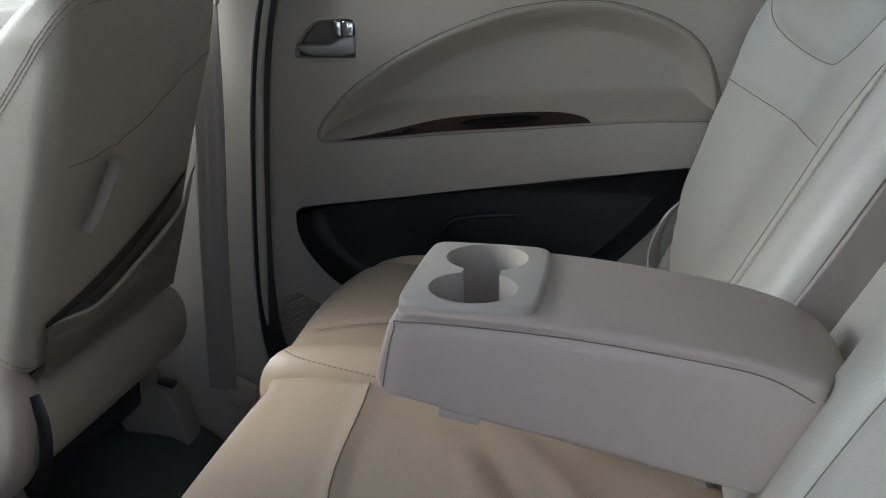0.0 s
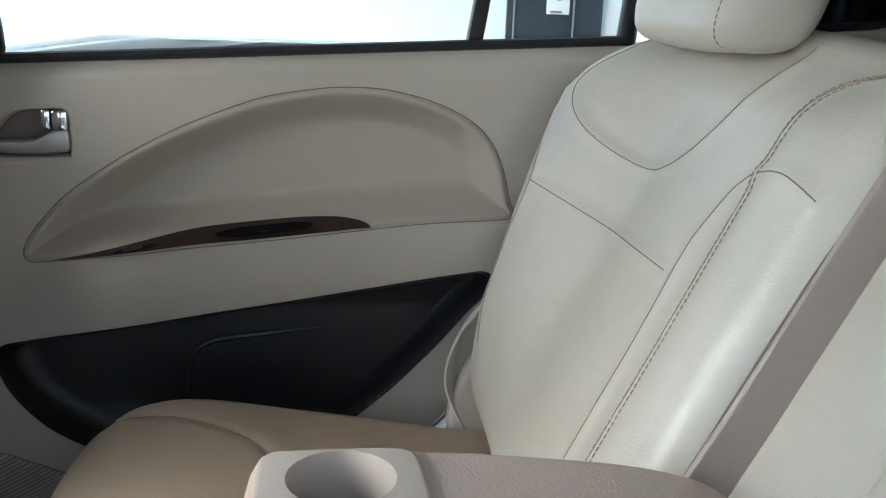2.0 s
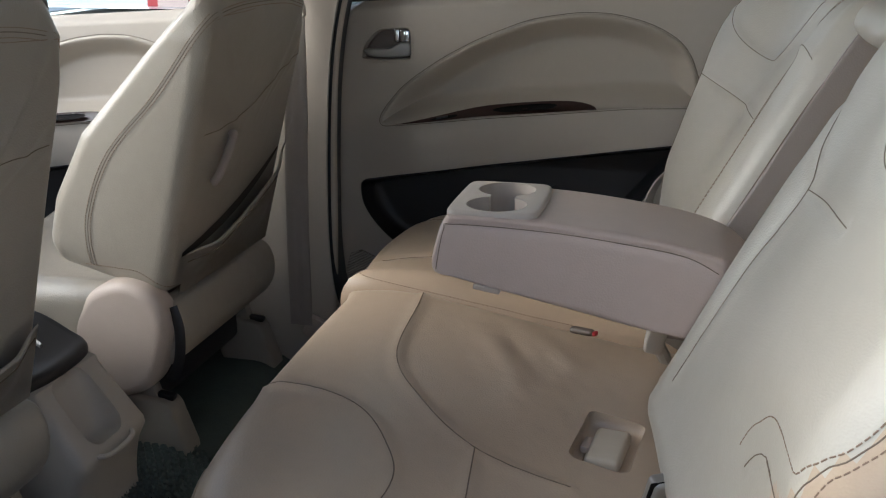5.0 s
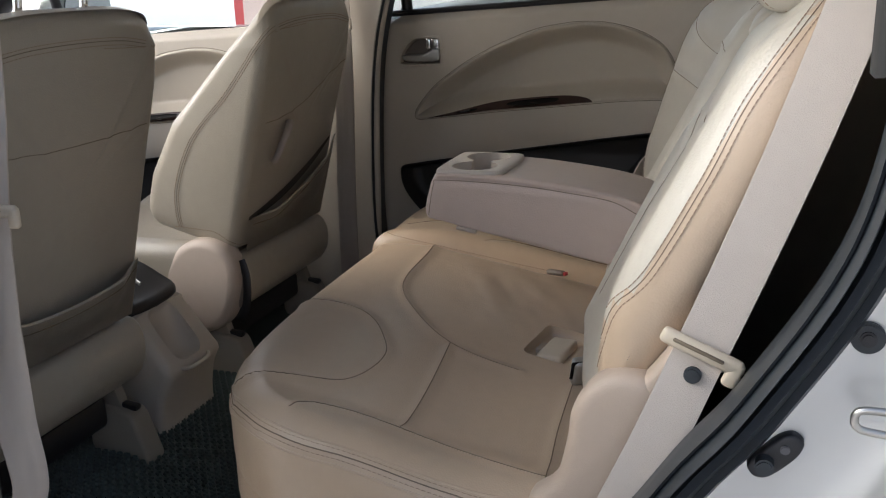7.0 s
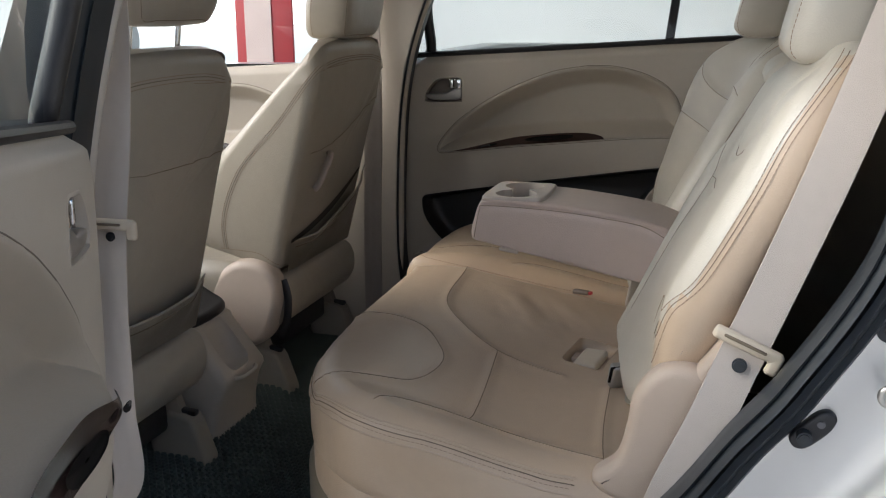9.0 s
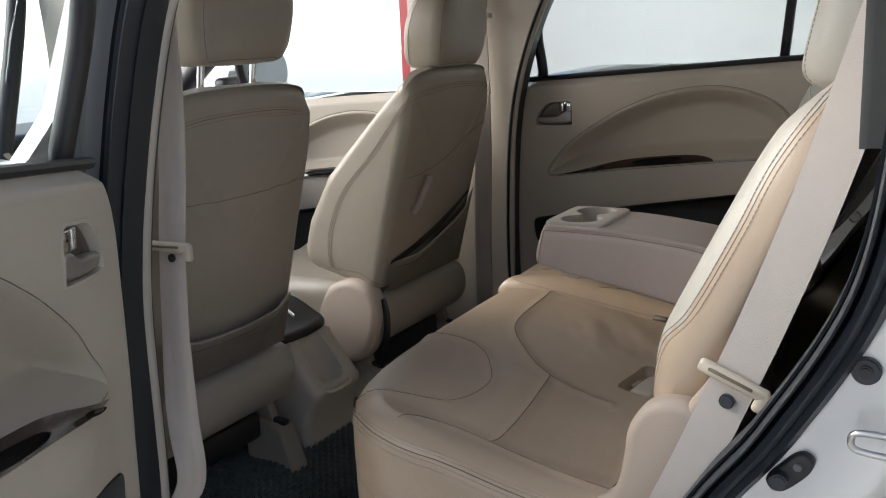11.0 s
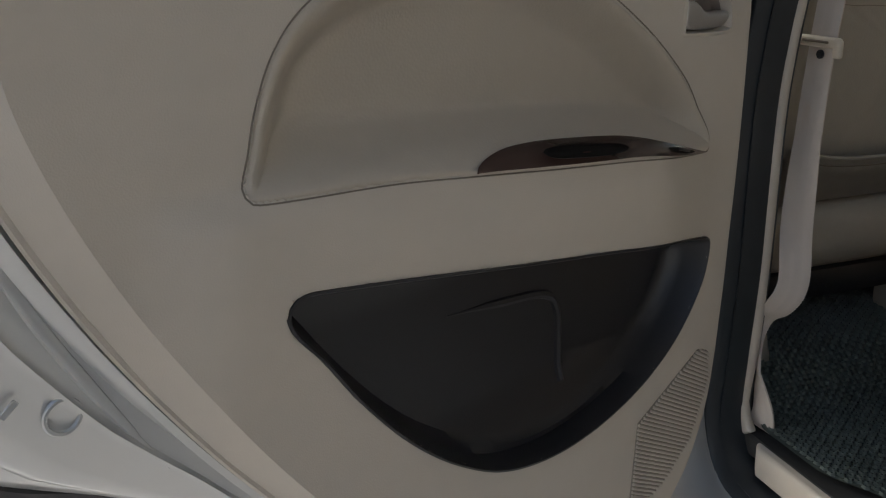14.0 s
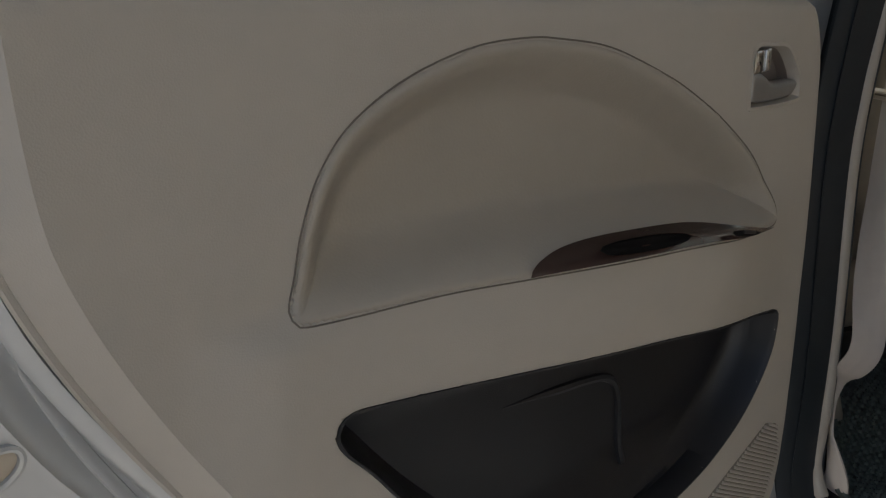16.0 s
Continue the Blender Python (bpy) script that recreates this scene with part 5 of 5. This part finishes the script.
    r1 = onto(bm, [hp(a, b, -0.2) for a, b in ring], (-1, 0, 0), 160, True)
    fr = onto(bm, [hp(-sg * 0.4, b, h) for h, b in ((0.035, 0.0), (0.038, 0.06), (0.032, 0.12), (0.015, 0.18))], (0, sg, 0), 60, lift=0.0006)
    hr = part("headrest", bm, FRONTLEATHER, seat, "beige leather headrest")
    add_seams(hr, [r1])
    part("stitching", stitch(fr, 0.0070, 0.0007, 0.68), THREAD, hr)
    for dy in (-0.068, 0.068):
        post = part("headrest_post", tube([(-0.515, dy, 1.09), (-0.495, dy, head_z + 0.02)], 0.0062, 12), CHROME, hr, "chrome headrest post")
        part("post_sleeve", block(0.045, 0.036, 0.014, 0.006, 3, at=(-0.509, dy, 1.147), turn=(0, -8, 0)), PLASTIC, post, "beige plastic post sleeve")
    co = [(-1.13, -0.2), (-1.14, 0), (-1.13, 0.2), (-1.08, 0.24), (-0.9, 0.245), (-0.72, 0.235), (-0.66, 0.2), (-0.65, 0), (-0.66, -0.2), (-0.72, -0.235), (-0.9, -0.245), (-1.08, -0.24)]
    part("cushion", pillow(co, lambda a, b: 0.615 + 0.025 * smooth(abs(b), 0.13, 0.22), lambda a, b: 0.44, 0.045, flat_place, 120, 16), FRONTLEATHER, seat)
    # recliner cover on the inner flank
    yy = -sg * 0.205
    cv = curve([(-0.78, 0.50), (-0.765, 0.57), (-0.725, 0.625), (-0.67, 0.648), (-0.615, 0.635), (-0.585, 0.59), (-0.59, 0.53), (-0.62, 0.46), (-0.68, 0.43), (-0.75, 0.44)], 80, True)
    if sg > 0:
        part("recliner_cover", prism(cv, yy + sg * 0.03, yy - sg * 0.035, lambda a, b, h: Vector((a, h, b)), 0.02, 5), PLASTIC_ROSE, seat, "rounded beige recliner cover")
        part("recliner_strap", tube([(-0.585, yy, 0.60), (-0.572, yy - sg * 0.005, 0.56), (-0.578, yy - sg * 0.005, 0.50), (-0.60, yy, 0.46)], 0.010, 8, 24, flat=0.5), BLACK, seat)
    # seat frame and rails
    part("frame", block(0.40, 0.34, 0.06, 0.01, 2, at=(-0.85, 0, 0.42)), BLACK, seat)
    for dy in (-0.195, 0.195):
        rl = part("rail", block(0.62, 0.035, 0.035, 0.004, 2, at=(-0.90, dy, 0.365)), BLACK, seat, "black steel seat rail")
        part("rail_leg", block(0.05, 0.025, 0.10, 0.004, 2, at=(-0.655, dy, 0.42), turn=(0, -18, 0)), RAILPLASTIC, rl)
        foot = np.array([(-0.70, 0.40), (-0.698, 0.424), (-0.69, 0.43), (-0.62, 0.421), (-0.605, 0.415), (-0.598, 0.405), (-0.572, 0.330), (-0.572, 0.300), (-0.685, 0.315), (-0.70, 0.345)])
        part("rail_cover", prism(foot, dy - 0.026, dy + 0.026, lambda a, b, h: Vector((a, h, b)), 0.008, 3), RAILPLASTIC, seat, "dull beige plastic rail end cover")
        part("rail_slot", block(0.110, 0.018, 0.012, 0.004, 2, at=(-0.655, dy, 0.426), turn=(0, 5, 0)), BLACK, seat)
    return seat


front_seat(-0.392, -1, "beige leather front seat with back pocket, beside the open rear door", 1.200)
front_seat(0.385, 1, "beige leather front seat with back pocket and bag hook", 1.160)

# ---- centre console ----
console = thing("centre_console", "beige plastic centre console with dark lid and rear cup recess", "console")
body = curve([(-1.05, 0.325), (-0.75, 0.325), (-0.612, 0.323), (-0.603, 0.335), (-0.600, 0.37), (-0.588, 0.42), (-0.572, 0.452), (-0.580, 0.468), (-0.612, 0.512), (-0.645, 0.556), (-0.662, 0.570), (-0.80, 0.582), (-1.05, 0.60)], 100, True)


def console_place(a, b, h):
    """The console narrows towards its lid."""
    return Vector((a, -0.036 + h * (1.0 - 0.14 * smooth(b, 0.34, 0.58)), b))


cb = part("body", prism(body, -0.098, 0.098, console_place, 0.018, 5), PLASTIC, console)
cut(cb, block(0.115, 0.090, 0.120, 0.026, 5, at=(-0.588, -0.042, 0.528), turn=(0, -18, 0)))
part("cup_lip", tube([(-0.618, -0.092, 0.500), (-0.585, -0.090, 0.462), (-0.566, -0.078, 0.455), (-0.560, -0.042, 0.455), (-0.566, -0.006, 0.455), (-0.585, 0.006, 0.462), (-0.618, 0.008, 0.500)], 0.0045, 8, 40), PLASTIC, cb, "rounded lip of the cup recess")
lid = part("lid", pillow([(-0.95, 0.045), (-0.80, 0.050), (-0.70, 0.050), (-0.660, 0.040), (-0.648, -0.036), (-0.658, -0.118), (-0.70, -0.126), (-0.80, -0.126), (-0.95, -0.120), (-0.97, -0.04)], lambda a, b: 0.634 - 0.048 * smooth(a, -0.78, -0.65), lambda a, b: 0.558, 0.014, flat_place, 90, 10), BLACK, console, "dark grey console lid")
part("lid_stripe", tube([(-0.80, -0.012, 0.636), (-0.74, -0.024, 0.627), (-0.690, -0.034, 0.606)], 0.005, 8, 16, flat=0.5), SATIN, lid, "satin silver stripe")

# ---- seat belts ----
def ribbon(pts, sides, width, n=60, thick=0.0016):
    """Webbing along pts; sides gives the way across at each point."""
    p = curve(pts, n)
    q = np.stack([np.interp(np.linspace(0, 1, n), np.linspace(0, 1, len(sides)), np.array(sides, float)[:, k]) for k in range(3)], 1)
    rings = []
    for i in range(n):
        d = Vector(p[min(i + 1, n - 1)] - p[max(i - 1, 0)]).normalized()
        w = Vector(q[i])
        w = (w - d * w.dot(d)).normalized()
        m = d.cross(w)
        cen = Vector(p[i])
        ring = []
        for k in range(9):
            u = -0.5 + k / 8
            ring.append(cen + w * (width * u) + m * (thick + 0.0006 * math.sin(k * 2.1)))
        for k in range(8, -1, -1):
            u = -0.5 + k / 8
            ring.append(cen + w * (width * u) - m * thick)
        rings.append(ring)
    return rings_mesh(rings)


def tongue(at, turn, parent, wide=0.086):
    bm = join(block(wide, 0.011, 0.017, 0.0054, 3), block(0.016, 0.011, 0.028, 0.005, 3, at=(wide * 0.5 - 0.006, 0, -0.008)))
    bmesh.ops.transform(bm, matrix=pose(*at, *turn), verts=bm.verts)
    tg = part("tongue", bm, CREAM, parent, "cream plastic belt tongue")
    bm = block(wide * 0.62, 0.004, 0.0035, 0.001, 1)
    bmesh.ops.transform(bm, matrix=pose(*at, *turn) @ Matrix.Translation((-0.004, -0.0065, 0.001)), verts=bm.verts)
    part("slot", bm, SEAM, tg)
    return tg


belt = thing("seat_belt", "cream seat belt hanging from the pillar by the open door", "seat belt", "seat belts")
web = part("webbing", ribbon([(-0.405, -0.625, 1.30), (-0.414, -0.622, 1.17), (-0.428, -0.62, 1.04), (-0.447, -0.62, 0.91), (-0.460, -0.62, 0.76), (-0.463, -0.622, 0.62), (-0.446, -0.632, 0.525), (-0.460, -0.650, 0.478), (-0.494, -0.660, 0.448), (-0.502, -0.662, 0.41), (-0.478, -0.658, 0.345), (-0.462, -0.655, 0.29), (-0.468, -0.652, 0.252)],
                             [(0.92, -0.1, 0.05), (0.95, 0.05, 0), (0.95, 0.1, 0), (1, 0.1, 0), (1, 0.1, 0), (1, 0.2, 0), (0.8, 0.6, 0), (0.3, 0.9, 0.3), (0.5, 0.8, 0), (0.9, -0.4, 0), (0.9, 0.3, 0)], 0.050, 110), WEBBING, belt, "cream woven webbing")
tongue((-0.446, -0.626, 0.916), (0, 0, 3), belt)
part("belt_stop", disc(0.0068, 0.007, (-0.446, -0.624, 0.897), (90, 0, 3)), BLACK, belt, "black belt stop button")
part("loop", join(block(0.07, 0.02, 0.035, 0.008, 3, at=(-0.400, -0.638, 1.315)), disc(0.018, 0.02, (-0.400, -0.645, 1.345), (90, 0, 0))), PLASTIC, belt, "beige belt guide loop")

belt = thing("seat_belt", "cream rear seat belt beside the open door", "seat belt", "seat belts")
part("webbing", ribbon([(0.335, -0.668, 0.56), (0.358, -0.668, 0.635), (0.394, -0.658, 0.72), (0.430, -0.636, 0.81), (0.465, -0.622, 0.90), (0.508, -0.615, 1.02), (0.552, -0.617, 1.16), (0.60, -0.622, 1.32), (0.63, -0.63, 1.42)],
                       [(0.92, 0.0, -0.32), (0.92, 0.0, -0.32), (0.90, 0.05, -0.38), (0.90, 0.05, -0.38), (0.90, 0.05, -0.38), (0.92, 0, -0.34), (0.95, 0, -0.3), (0.95, 0, -0.3), (1, 0, -0.3)], 0.052, 90), WEBBING, belt, "cream woven webbing")
tongue((0.436, -0.645, 0.826), (0, 24, 4), belt)
part("belt_stop", disc(0.0088, 0.007, (0.428, -0.643, 0.799), (90, 0, 0)), RUBBER, belt, "dark grey belt stop button")

belt = thing("seat_belt", "cream seat belt on the pillar by the closed doors", "seat belt", "seat belts")
part("webbing", ribbon([(-0.525, 0.628, 1.27), (-0.520, 0.625, 1.10), (-0.520, 0.623, 0.90), (-0.528, 0.62, 0.65), (-0.530, 0.62, 0.40)], [(1, 0, 0), (1, 0, 0)], 0.050, 40), WEBBING_SHADED, belt, "cream woven webbing")
part("loop", join(block(0.085, 0.022, 0.014, 0.005, 3, at=(-0.525, 0.624, 1.275), turn=(0, 6, 0)), block(0.05, 0.03, 0.05, 0.014, 3, at=(-0.525, 0.634, 1.31))), PLASTIC, belt, "beige belt guide loop")
part("guide", tube([(-0.50, 0.63, 1.09), (-0.492, 0.615, 1.088), (-0.49, 0.615, 1.07), (-0.50, 0.63, 1.066)], 0.004, 8, 16), PLASTIC, belt)
part("anchor", block(0.05, 0.02, 0.05, 0.006, 2, at=(-0.50, 0.63, 0.39), turn=(0, 25, 0)), PLASTIC_ROSE, belt)

belt = thing("seat_belt", "cream lap strap beside the closed rear door", "seat belt", "seat belts")
part("webbing", ribbon([(0.24, 0.655, 0.60), (0.20, 0.658, 0.68), (0.215, 0.662, 0.75), (0.26, 0.665, 0.80), (0.32, 0.668, 0.86)], [(0.4, 0.6, 0.3), (0.3, 0.8, 0), (0.3, 0.9, 0)], 0.044, 40), WEBBING, belt, "cream woven webbing")

# buckles in the bench
def buckle(name, label, at, turn, size, mats):
    b = thing(name, label, "buckle", "belt buckles", at=at)
    part("body", block(*size, 0.006, 3, turn=turn), mats, b)
    return b


bk = buckle("belt_buckle", "cream belt buckle lying in its well in the leather", (0.184, -0.135, 0.592), (0, 0, -8), (0.044, 0.084, 0.022), CREAM)
part("release", block(0.012, 0.030, 0.010, 0.003, 2, at=(-0.026, 0.004, 0.004), turn=(0, 0, -8)), TAN, bk, "tan release button")
bk = buckle("belt_buckle", "grey metal belt anchor at the backrest", (0.250, -0.262, 0.622), (20, 0, 30), (0.036, 0.020, 0.045), SATIN)
part("slot", block(0.022, 0.004, 0.034, 0.002, 1, at=(-0.006, -0.011, 0.004), turn=(20, 0, 30)), VOID, bk)
bk = buckle("belt_buckle", "small brown belt tongue with a red tip between the cushions", (0.125, 0.130, 0.642), (0, -4, -25), (0.040, 0.014, 0.010), CUPBROWN)
part("release", block(0.006, 0.010, 0.007, 0.002, 2, at=(0.020, -0.010, 0.002), turn=(0, -4, -25)), RED, bk, "red release button")
bk = buckle("belt_buckle", "beige buckle stalk at the foot of the backrest", (0.235, 0.13, 0.655), (10, 10, 0), (0.028, 0.045, 0.065), PLASTIC)
part("stalk", tube([(0.0, 0, -0.02), (0.02, 0.005, -0.06)], 0.010, 8), PLASTIC, bk)

# ---- outside ----
mir = thing("wing_mirror", "silver door mirror outside the front window", "mirror")
mo = [(0.86, 1.07), (0.85, 1.14), (0.90, 1.20), (1.0, 1.21), (1.08, 1.19), (1.10, 1.13), (1.08, 1.07), (0.97, 1.055)]
part("housing", pillow(mo, lambda a, b: 0.06, lambda a, b: -0.04, 0.03, lambda a, b, h: Vector((-1.58 - h, a, b)), 60, 8), SILVER, mir)
part("mirror_glass", prism(curve([(0.875 + 0.0, 1.085), (0.87, 1.14), (0.91, 1.185), (1.0, 1.195), (1.06, 1.18), (1.08, 1.13), (1.06, 1.085), (0.97, 1.075)], 50, True), -1.537, -1.541, lambda a, b, h: Vector((h, a, b)), 0.001, 1), MIRROR, mir, "mirror glass")
part("foot", block(0.06, 0.12, 0.06, 0.02, 3, at=(-1.58, 0.82, 1.09)), BLACK, mir)
banner = thing("banner_stand", "red advertising banner stand with a pale middle", "banner")
part("panel", block(0.34, 0.02, 2.0, 0.004, 2, at=(-2.06, 3.0, 1.05)), RED, banner)
part("picture", block(0.16, 0.006, 1.5, 0.001, 1, at=(-2.09, 2.985, 1.1)), PALEPINK, banner, "pale pink printed field")
part("foot", block(0.5, 0.3, 0.04, 0.01, 2, at=(-2.06, 3.0, 0.02)), BLACK, banner)
board = thing("notice_board", "dark framed window with a paper notice on the white wall", "notice")
part("pane", block(0.42, 0.02, 0.60, 0.003, 1, at=(1.06, 3.49, 1.28)), DARKGLASS, board)
part("notice", block(0.10, 0.004, 0.10, 0.001, 1, at=(1.07, 3.477, 1.17)), WALLPAINT, board, "white paper notice")
for k, (w, z) in enumerate(((0.03, 1.20), (0.05, 1.13), (0.02, 1.18))):
    part("text_bar", block(w, 0.003, 0.008, 0, 1, at=(1.05 + 0.012 * k, 3.4735, z)), RED if k == 0 else SEAM, board)
for x in (0.88, 1.14):
    part("bar", block(0.006, 0.012, 0.60, 0, 1, at=(x, 3.478, 1.28)), SATIN, board)
